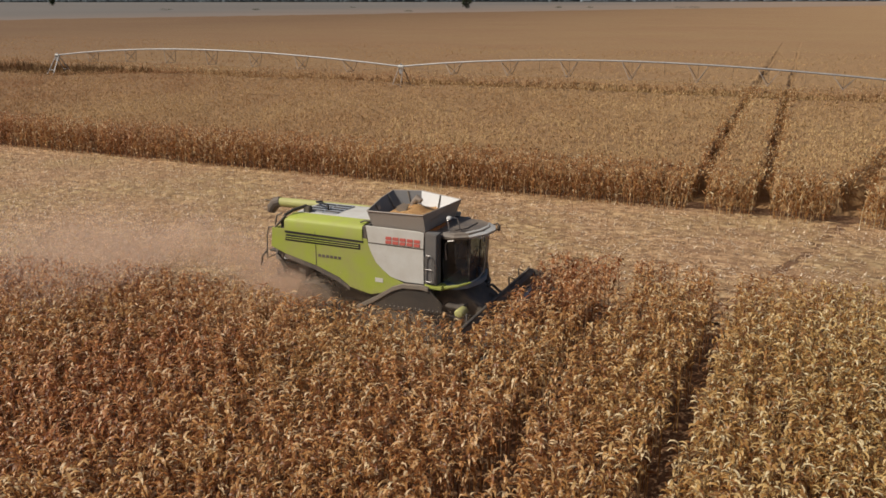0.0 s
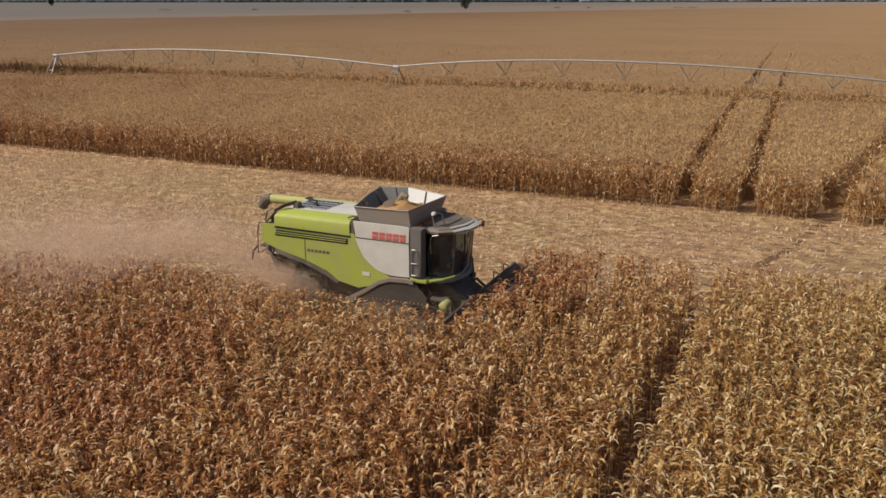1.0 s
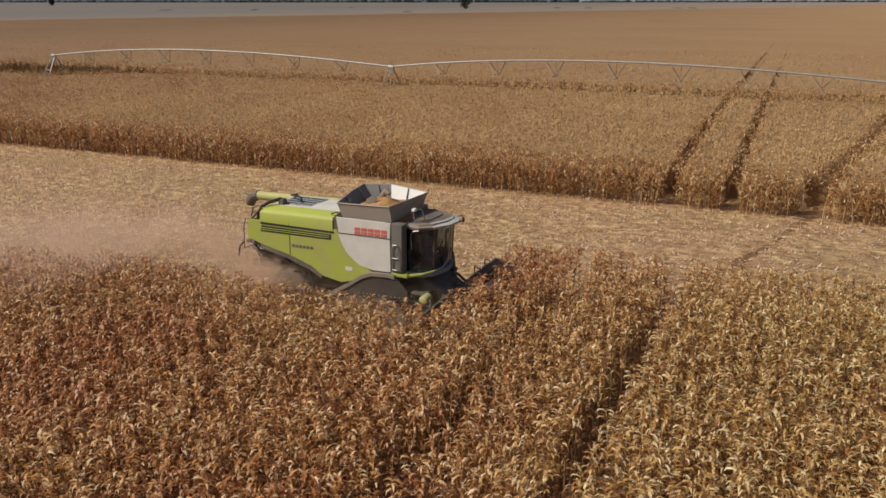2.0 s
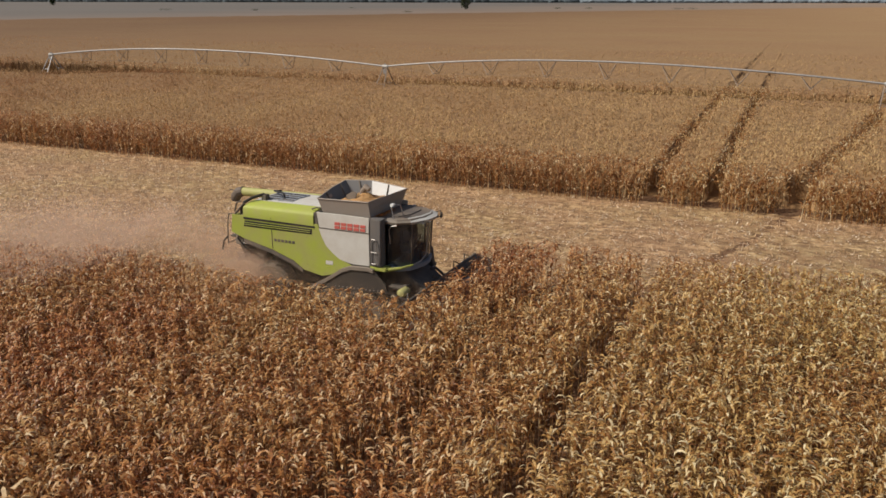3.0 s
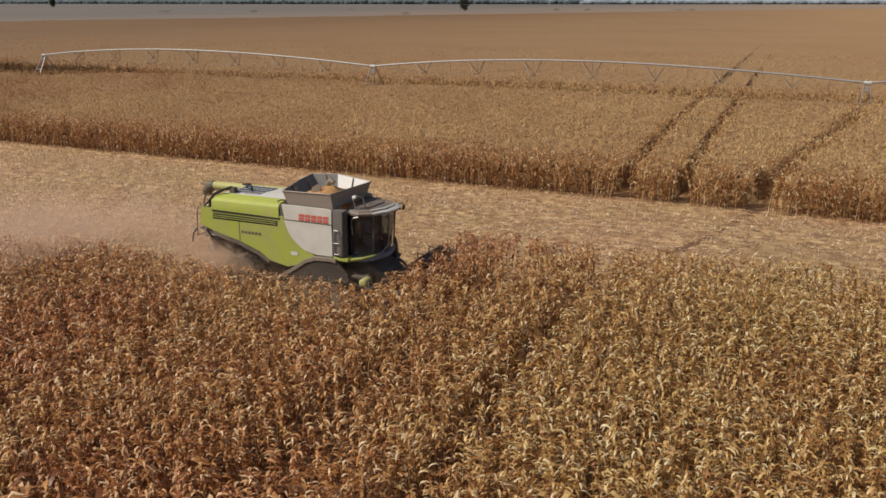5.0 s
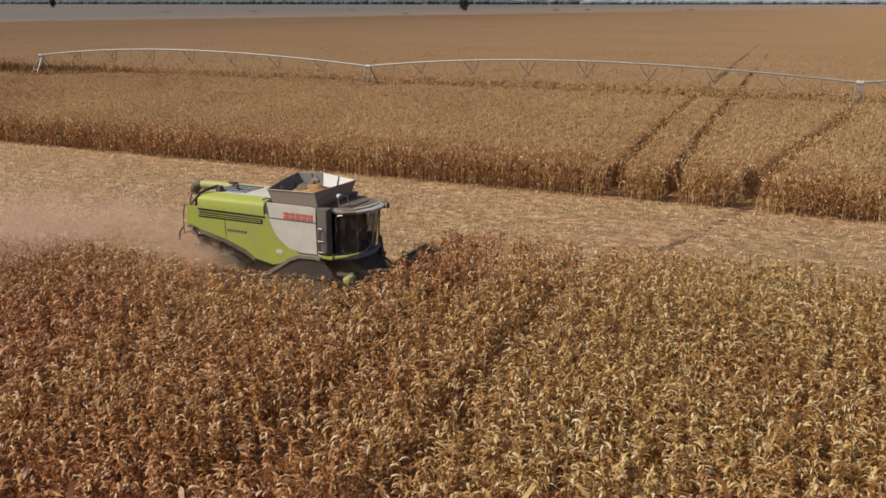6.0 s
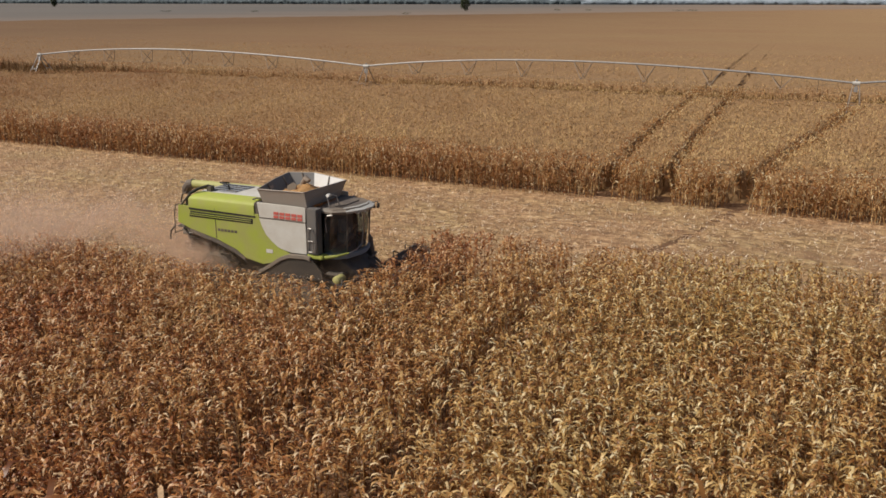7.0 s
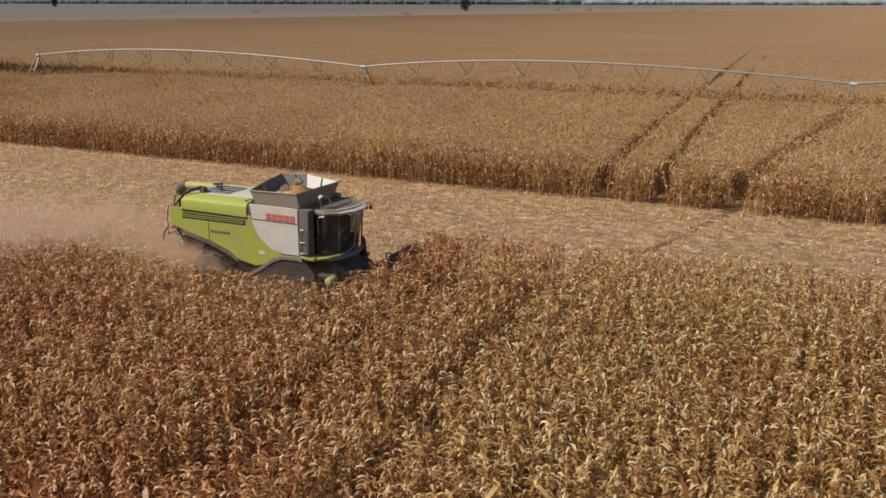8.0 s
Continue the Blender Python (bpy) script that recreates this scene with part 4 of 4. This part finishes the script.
    part("roof_hatch", prism([(1.75, -0.85), (2.25, -0.85), (2.5, -0.5), (2.55, 0.3), (2.35, 0.6), (1.75, 0.65)], "z", 3.57, 3.615, 0.01), cab_roof_paint, h, "dark dusty roof hatch")
    part("door_frame", tube([(2.14, -1.28, 2.75), (2.12, -1.29, 3.0), (2.12, -1.3, 3.25), (2.2, -1.3, 3.36), (2.4, -1.29, 3.4)], 0.02, 6), steel, h, "pale curved door frame")
    part("side_platform", prism([(1.9, 0.95), (2.6, 0.9), (2.7, 1.15), (2.6, 1.45), (1.9, 1.5)], "z", 1.3, 1.4, 0.02), dark_paint, h, "dark access platform")
    housing = part("ladder_housing", prism([(1.95, 1.0), (2.72, 1.0), (2.60, 2.02), (2.44, 2.18), (1.95, 2.2)], "y", 0.92, 1.18, 0.03), dark_paint, h, "dark ladder housing beside the cab")
    for k in range(4):
        part("ladder_rung", tube([(2.70 - 0.04 * k, 0.95, 1.1 + 0.26 * k), (2.70 - 0.04 * k, 1.16, 1.1 + 0.26 * k)], 0.025, 6), steel, housing)
    glass_base = [(1.98, -1.22), (2.42, -1.22), (2.74, -0.92), (2.92, -0.35), (2.92, 0.05), (2.74, 0.6), (2.42, 0.8), (1.98, 0.8)]
    glass_top = [(1.98, -1.22), (2.44, -1.24), (2.80, -0.95), (3.04, -0.40), (3.06, 0.08), (2.84, 0.58), (2.46, 0.8), (1.98, 0.8)]
    for k in range(7):
        a, b, c, d = glass_base[k], glass_base[k + 1], glass_top[k + 1], glass_top[k]
        bm = bmesh.new()
        bm.faces.new([bm.verts.new(p) for p in ((*a, 2.0), (*b, 2.0), (*c, 3.42), (*d, 3.42))])
        g = part("cab_window", bm, glass_mat, h, "dark tinted cab glass")
        g.visible_shadow = False
        if k in (1, 4, 5):
            part("window_post", tube([(*b, 2.0), (*c, 3.42)], 0.028, 6), dark_paint, g)
    seat = part("driver_seat", box((2.1, -0.4, 2.30), (2.5, 0.1, 2.45), 0.05), seat_cloth, h, "dark cloth seat")
    part("seat_back", box((2.03, -0.4, 2.45), (2.15, 0.1, 3.05), 0.05), seat_cloth, seat)
    part("seat_pedestal", box((2.2, -0.25, 1.95), (2.4, -0.05, 2.30), 0.03), dark_paint, seat)
    part("steering_column", tube([(2.75, -0.2, 1.95), (2.65, -0.2, 2.65)], 0.04), dark_paint, h)
    ring = [(2.63 + 0.08 * math.sin(a), -0.2 + 0.19 * math.cos(a), 2.68 + 0.17 * math.sin(a)) for a in np.linspace(0, math.tau, 17)]
    part("steering_wheel", tube(ring, 0.018, 6, False), dark_paint, h)
    part("armrest_console", box((2.2, -0.72, 2.3), (2.6, -0.52, 2.62), 0.04), cab_lining, h)
    part("cab_screen", box((2.6, -0.76, 2.62), (2.65, -0.50, 2.82), 0.01), steel, h)
    # handrails, mirrors, lamps
    part("handrail", tube([(1.62, near - 0.03, 2.1), (1.61, near - 0.05, 2.85), (1.66, near - 0.05, 2.95), (1.79, near - 0.05, 2.95), (1.84, near - 0.05, 2.86), (1.84, near - 0.05, 2.15), (1.78, near - 0.05, 2.1), (1.62, near - 0.03, 2.1)], 0.016, 6), steel, h, "pale looped handrail")
    part("handrail", tube([(1.62, near - 0.05, 2.5), (1.84, near - 0.05, 2.5)], 0.013, 6), steel, h)
    part("mirror_frame", tube([(2.15, -1.05, 3.60), (2.08, -1.05, 3.95), (2.16, -1.0, 4.05), (2.30, -0.8, 3.98), (2.38, -0.75, 3.62)], 0.022, 6), steel, h, "pale tubular frame on the roof")
    part("service_lamp", box((2.06, -1.12, 3.98), (2.2, -0.96, 4.07), 0.02), lamp_glass, h)
    arm = part("mirror_arm", tube([(2.98, 0.5, 3.52), (3.12, 0.62, 3.56), (3.16, 0.62, 3.45)], 0.02, 6), dark_paint, h)
    part("mirror", box((3.12, 0.54, 3.32), (3.2, 0.68, 3.50), 0.02), dark_paint, arm)
    arm = part("mirror_arm", tube([(3.02, -0.6, 3.46), (3.16, -0.66, 3.42)], 0.02, 6), dark_paint, h)
    part("mirror", box((3.13, -0.74, 3.28), (3.18, -0.6, 3.44), 0.02), dark_paint, arm)
    for y in (-0.6, -0.3, 0.1, 0.4):
        part("roof_lamp", box((2.94 + 0.10 * (abs(y) < 0.5), y - 0.06, 3.36), (3.06 + 0.10 * (abs(y) < 0.5), y + 0.06, 3.44), 0.02), lamp_glass if y < 0 else dark_paint, h)
    part("cab_ladder", box((2.2, -1.6, 1.3), (2.75, -1.2, 1.36), 0.01), dark_paint, h)
    part("front_wiper", tube([(2.95, -0.15, 2.1), (3.02, -0.38, 2.9)], 0.012, 5), dark_paint, h)
    # feeder house and maize header
    part("feeder_house", prism([(1.6, 1.15), (1.6, 1.85), (2.4, 1.75), (3.4, 1.05), (3.4, 0.4), (2.6, 0.7)], "y", -0.95, 0.6, 0.03), dark_paint, h, "dark dusty feeder house")
    part("hydraulic_ram", tube([(1.7, -1.0, 0.9), (3.2, -0.9, 0.55)], 0.05), steel, h)
    cover = part("drive_cover", lofted([[(2.78 + r0 * 0.9 * math.cos(a), y, 1.24 + r0 * 0.75 * math.sin(a)) for a in np.linspace(0, math.tau, 13)[:-1]] for y, r0 in ((-1.86, 0.08), (-1.84, 0.14), (-1.78, 0.18), (-1.42, 0.18), (-1.38, 0.14))]), dusty_green, h, "lime green drive cover", True)
    part("drive_shaft", tube([(2.70, -1.38, 1.30), (2.70, -0.9, 1.25)], 0.05), dark_paint, cover)
    head = part("maize_header", prism([(3.3, 0.35), (3.3, 1.15), (3.4, 1.22), (3.5, 1.1), (3.5, 0.45), (3.9, 0.25), (3.9, 0.2)], "y", HEADER_NEAR + 0.2, HEADER_FAR - 0.1), dark_paint, h, "dark wide maize picking header")
    part("header_end", prism([(3.25, 0.3), (3.25, 1.2), (3.7, 1.15), (4.8, 0.35), (4.85, 0.22)], "y", HEADER_FAR - 0.1, HEADER_FAR - 0.02), dark_paint, head)
    part("header_end", prism([(3.25, 0.3), (3.25, 1.2), (3.7, 1.15), (4.8, 0.35), (4.85, 0.22)], "y", HEADER_NEAR + 0.12, HEADER_NEAR + 0.2), dark_paint, head)
    part("cross_auger", tube([(3.68, HEADER_NEAR + 0.25, 0.62), (3.68, HEADER_FAR - 0.15, 0.62)], 0.2, 12), steel, head)
    part("header_pipe", tube([(3.32, HEADER_NEAR + 0.3, 1.22), (3.32, HEADER_FAR - 0.2, 1.22)], 0.06, 8), dark_paint, head)
    n = 11
    for k in range(n):
        y = HEADER_NEAR + 0.3 + (HEADER_FAR - HEADER_NEAR - 0.6) * k / (n - 1)
        ring = lambda x, w, z0, z1: [(x, y - w, z0), (x, y - w * 0.7, (z0 + z1) / 2), (x, y, z1), (x, y + w * 0.7, (z0 + z1) / 2), (x, y + w, z0)]
        part("snout", lofted([ring(3.9, 0.22, 0.22, 0.82), ring(4.3, 0.17, 0.20, 0.62), ring(4.8, 0.05, 0.16, 0.28), ring(4.9, 0.01, 0.14, 0.18)]), dark_paint, head, "tapered header snout")
    for y in (-2.2, -0.2, 1.6, 2.6):
        part("hose", tube([(3.2, y, 0.9), (3.1, y + 0.25, 1.35), (3.25, y + 0.5, 1.2)], 0.025, 6), dark_paint, head)
    part("header_frame", tube([(3.35, 0.55, 1.2), (3.0, 0.5, 1.5), (2.9, 0.3, 1.5)], 0.05, 6), dark_paint, head)
    return h


harvester()


def grain_heap():
    bm = bmesh.new()
    n = 26
    grid = []
    for j in range(n):
        row = []
        for i in range(n):
            u, v = i / (n - 1) * 2 - 1, j / (n - 1) * 2 - 1
            x, y = 0.66 + u * (0.92 + 0.05 * v), -0.25 + v * 1.12
            d = math.hypot((x - 0.45) / 0.85, (y + 0.05) / 0.9)
            z = 3.80 + 0.30 * max(0, 1 - d) + 0.05 * noise.noise((x * 5, y * 5, 0)) + 0.08 * noise.noise((x * 2, y * 2, 4))
            row.append(bm.verts.new((x, y, z)))
        grid.append(row)
    for a, b in zip(grid, grid[1:]):
        for k in range(n - 1):
            bm.faces.new((a[k], a[k + 1], b[k + 1], b[k]))
    bmesh.ops.solidify(bm, geom=bm.faces[:], thickness=0.05)
    tagged(part("grain_heap", bm, grain_mat, smooth=True), "heap of orange-yellow maize grain in the open tank", "grain", "", "stuff")


grain_heap()


# ---------------------------------------------------------------- centre-pivot irrigation machine
def pivot():
    p = thing("irrigation_pivot", "long galvanised centre-pivot irrigation machine standing in the maize", "irrigation machine")
    top = 3.72
    def arch(x0, x1, s):
        return Vector((x0 + (x1 - x0) * s, TOWER_Y, top + 1.15 * 4 * s * (1 - s) * (0.85 + 0.3 * (1 - s))))
    for k, x in enumerate(TOWERS):
        # first tower's legs pale, all other towers' legs darker brown
        leg_steel = galvanised if k == 0 else brown_steel
        tw = part("tower", tube([(x, TOWER_Y, top - 0.25), (x, TOWER_Y, top + 0.3)], 0.09, 8), galvanised, p, "braced steel drive tower")
        part("coupling", tube([(x - 0.3, TOWER_Y, top), (x + 0.3, TOWER_Y, top)], 0.17, 10), roof_paint, tw, "pale pipe coupling")
        for dy in (-1.9, 1.9):
            for dx in (-0.6, 0.6):
                part("leg", tube([(x + dx * 0.4, TOWER_Y, top - 0.1), (x + dx, TOWER_Y + dy, 0.75)], 0.055, 6), leg_steel, tw)
            part("cross_brace", tube([(x - 0.3, TOWER_Y + dy * 0.55, 1.95), (x + 0.3, TOWER_Y + dy * 0.55, 1.95)], 0.04, 5), leg_steel, tw)
            ring = [(x + 0.05, TOWER_Y + dy + 0.5 * math.cos(a), 0.62 + 0.5 * math.sin(a)) for a in np.linspace(0, math.tau, 21)]
            part("wheel", tube(ring, 0.13, 6, False), rubber, tw, "tall narrow tyre")
        part("base_beam", tube([(x, TOWER_Y - 1.9, 0.75), (x, TOWER_Y + 1.9, 0.75)], 0.08, 6), galvanised, tw)
        part("drive_box", box((x - 0.16, TOWER_Y - 0.2, top - 0.75), (x + 0.16, TOWER_Y + 0.1, top - 0.3), 0.02), galvanised, tw)
    for x0, x1 in zip(TOWERS, TOWERS[1:]):
        steps = 28
        pipe = part("water_pipe", tube([arch(x0, x1, i / steps) for i in range(steps + 1)], 0.088, 10), galvanised, p, "bowed galvanised water pipe", True)
        knots = []
        for k in range(1, 8):
            s = k / 8
            a = arch(x0, x1, s)
            drop = 0.75 + 0.85 * 4 * s * (1 - s)
            low = a + Vector((0, 0, -drop))
            knots.append(low)
            for dy in (-0.75, 0.75):
                for dx in (-0.95, 0.95):
                    part("truss_strut", tube([arch(x0, x1, s + dx / (x1 - x0)), low + Vector((0, dy, 0))], 0.034, 5), brown_steel, pipe)
            part("truss_spreader", tube([low + Vector((0, -0.75, 0)), low + Vector((0, 0.75, 0))], 0.022, 5), brown_steel, pipe)
        for dy in (-0.75, 0.75):
            line = [arch(x0, x1, 0.005)] + [q + Vector((0, dy, 0)) for q in knots] + [arch(x0, x1, 0.995)]
            part("truss_rod", tube(line, 0.007, 4), brown_steel, pipe)
        for k in range(1, 16):
            a = arch(x0, x1, k / 16)
            part("drop_hose", tube([a, a + Vector((0, 0.15, 0.12)), a + Vector((0, 0.25, -1.1))], 0.014, 4), dark_paint, pipe)


pivot()


# ---------------------------------------------------------------- far trees and the horizon
def tree(name, x, y, height, width, label, seed):
    r = np.random.default_rng(seed)
    t = thing(name, label, "tree", "trees on the plain", at=(x, y, 0))
    bm = bmesh.new()
    add_tube(bm, [(x, y, -0.1), (x + 0.2, y, height * 0.35), (x, y, height * 0.75)], [height * 0.035, height * 0.025, 0.05], 7)
    for k in range(6):
        a = k * 1.05
        add_tube(bm, [(x + 0.1, y, height * 0.3), (x + width * 0.25 * math.cos(a), y + width * 0.25 * math.sin(a), height * 0.6)], [height * 0.015, 0.03], 5)
    part("trunk", bm, bark_mat, t)
    n = 1500
    d = r.normal(size=(n, 3))
    d /= np.linalg.norm(d, axis=1)[:, None]
    rad = r.uniform(0.35, 1.0, n) ** 0.6
    lump = 1 + 0.25 * np.sin(d[:, 0] * 5 + seed) * np.cos(d[:, 2] * 4)
    c = d * (rad * lump)[:, None] * np.array([width / 2, width / 2, height * 0.5]) + np.array([0, 0, height * 0.5])
    vs, qs = [], []
    for k in range(n):
        v, q = leaf((0, 0, 0), r.uniform(0, math.tau), height * 0.10, height * 0.07, r.uniform(-0.5, 1.2), r.uniform(0, 1.5), 1)
        vs.append(v + c[k])
        qs.append(q + 4 * k)
    quads_object("crown", np.concatenate(vs), np.concatenate(qs), foliage_mat, t, "dark uneven leafy crown", "", "")


tree("lone_tree", -341, 826, 14, 10, "lone dark tree standing far out on the plain", 3)


FAR_BUSHES = ((-564, 621, 14), (-479, 645, 8), (-501, 863, 9), (-208, 378, 16), (-293, 592, 8), (-254, 875, 8), (-224, 892, 8), (-129, 890, 14), (-116, 897, 12), (41, 683, 6))


def far_shrubs():
    r = np.random.default_rng(21)
    for x, y, w in FAR_BUSHES:
        tree("far_bush", x, y, r.uniform(1.4, 2.2), w, "low dark bush on the far plain", int(r.integers(1, 99)))


far_shrubs()


def wood_band(r, xs, mat, words):
    rows = []
    for x in xs:
        depth = 2350 + 0.06 * abs(x + 1200)
        tall = (20 if x < -1250 else 20 - 8 * min(1, (x + 1250) / 900)) * (0.8 + 0.35 * noise.noise((x * 0.02, 0, 0)) + r.uniform(-0.12, 0.12))
        rows.append([(x, depth + r.normal(0, 3), 0), (x, depth - 5 + r.normal(0, 3), tall * 0.45), (x, depth + r.normal(0, 3), tall * 0.85), (x, depth + 9, tall), (x, depth + 60, tall * 0.9)])
    vs = np.array(rows).reshape(-1, 3)
    k = np.arange(len(xs) - 1)
    qs = np.concatenate([np.stack([k * 5 + j, (k + 1) * 5 + j, (k + 1) * 5 + j + 1, k * 5 + j + 1], -1) for j in range(4)])
    quads_object("far_forest", vs, qs, mat, None, words, "woodland")


def horizon():
    r = np.random.default_rng(31)
    # both bands carry haze in their colour, the right-hand one more
    for x0, x1, mat, words in ((-4500, -640, hazed_forest_mat, "dark band of distant woodland along the horizon"), (-640, 2600, hazed_ridge_mat, "wooded ridge along the horizon, haze put in as blue-grey colour")):
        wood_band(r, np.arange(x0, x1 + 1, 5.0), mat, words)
    bm = bmesh.new()
    lo, hi, bk = [], [], []
    for x in np.arange(-4600, 4601, 100):
        z = 16 + 14 * noise.noise((x * 0.0011, 2, 0)) + 26 * math.exp(-((x - 700) / 900) ** 2)
        lo.append(bm.verts.new((x, 4300, 0)))
        hi.append(bm.verts.new((x, 4600, max(z, 4))))
        bk.append(bm.verts.new((x, 4880, 0)))
    for a, b in ((lo, hi), (hi, bk)):
        for k in range(len(lo) - 1):
            bm.faces.new((a[k], a[k + 1], b[k + 1], b[k]))
    tagged(part("backdrop_hills", bm, hazed_hill_mat), "low hills on the horizon, haze put in as pale blue-grey", "hills", "", "structure")


tree("far_tree", -1250, 1100, 19, 11, "slim dark tree before the distant woodland", 8)
horizon()


def dust_cloud():
    """Fine dust hanging behind the harvester as very many grains."""
    r = np.random.default_rng(41)
    n = 140000
    s = r.uniform(0, 1, n) ** 2.4
    x = -2.6 - 12.5 * s + r.normal(0, 0.35, n)
    y = -0.9 - 0.7 * s + r.normal(0, 1, n) * (0.75 + 0.8 * s)
    billow = 0.9 + 0.22 * np.sin(x * 0.9 + 0.6) * np.cos(y * 0.8) + 0.14 * np.sin(x * 2.1 + y * 1.3)
    z = 1.35 + 0.75 * np.sin(np.clip(s * 4.0, 0, 2.9)) + r.normal(0, 1, n) * (0.36 + 0.26 * s) * billow + 0.15 * np.sin(x * 1.3 + y)
    ok = (z > 0.1) & ~((x > -4.4) & (z > 1.50 + 0.42 * (-3.0 - x)))
    veils = [(x[ok], y[ok], z[ok], r.uniform(0.016, 0.05, ok.sum()) * (1 + 0.5 * s[ok]))]
    # thin dust beside the rear wheel, round the header, and drifting over the standing maize
    m = 85000
    veils.append((r.normal(-3.2, 0.9, m), r.normal(-2.2, 0.35, m), np.clip(r.normal(1.25, 0.40, m), 0.15, 2.2), r.uniform(0.009, 0.022, m)))
    m = 60000
    veils.append((r.uniform(-2.6, 3.3, m), r.normal(-2.35, 0.25, m), np.clip(r.normal(1.0, 0.42, m), 0.15, 2.0), r.uniform(0.006, 0.016, m)))
    m = 16000
    veils.append((r.uniform(-1.5, 4.6, m), r.uniform(-3.6, 3.0, m), np.abs(r.normal(0, 0.75, m)) + 0.25, r.uniform(0.010, 0.024, m)))
    m = 46000
    veils.append((-6.5 - np.abs(r.normal(0, 7.5, m)), r.normal(-5.2, 1.7, m), 1.95 + np.abs(r.normal(0, 0.55, m)), r.uniform(0.03, 0.07, m)))
    m = 15000
    veils.append((r.normal(-12.5, 2.6, m), r.normal(-1.6, 1.3, m), np.clip(r.normal(1.9, 0.65, m), 0.2, 3.6), r.uniform(0.025, 0.06, m)))
    x, y, z, size = (np.concatenate(k) for k in zip(*veils))
    n = len(x)
    d = r.normal(size=(n, 3, 3))
    d /= np.linalg.norm(d, axis=2)[:, :, None]
    v = np.stack([x, y, z], -1)[:, None, :] + d * size[:, None, None]
    q = np.arange(n * 3).reshape(n, 3)
    quads_object("dust_cloud", v.reshape(-1, 3), q, dust_mat, None, "pale brown dust hanging behind the working harvester", "dust")


dust_cloud()
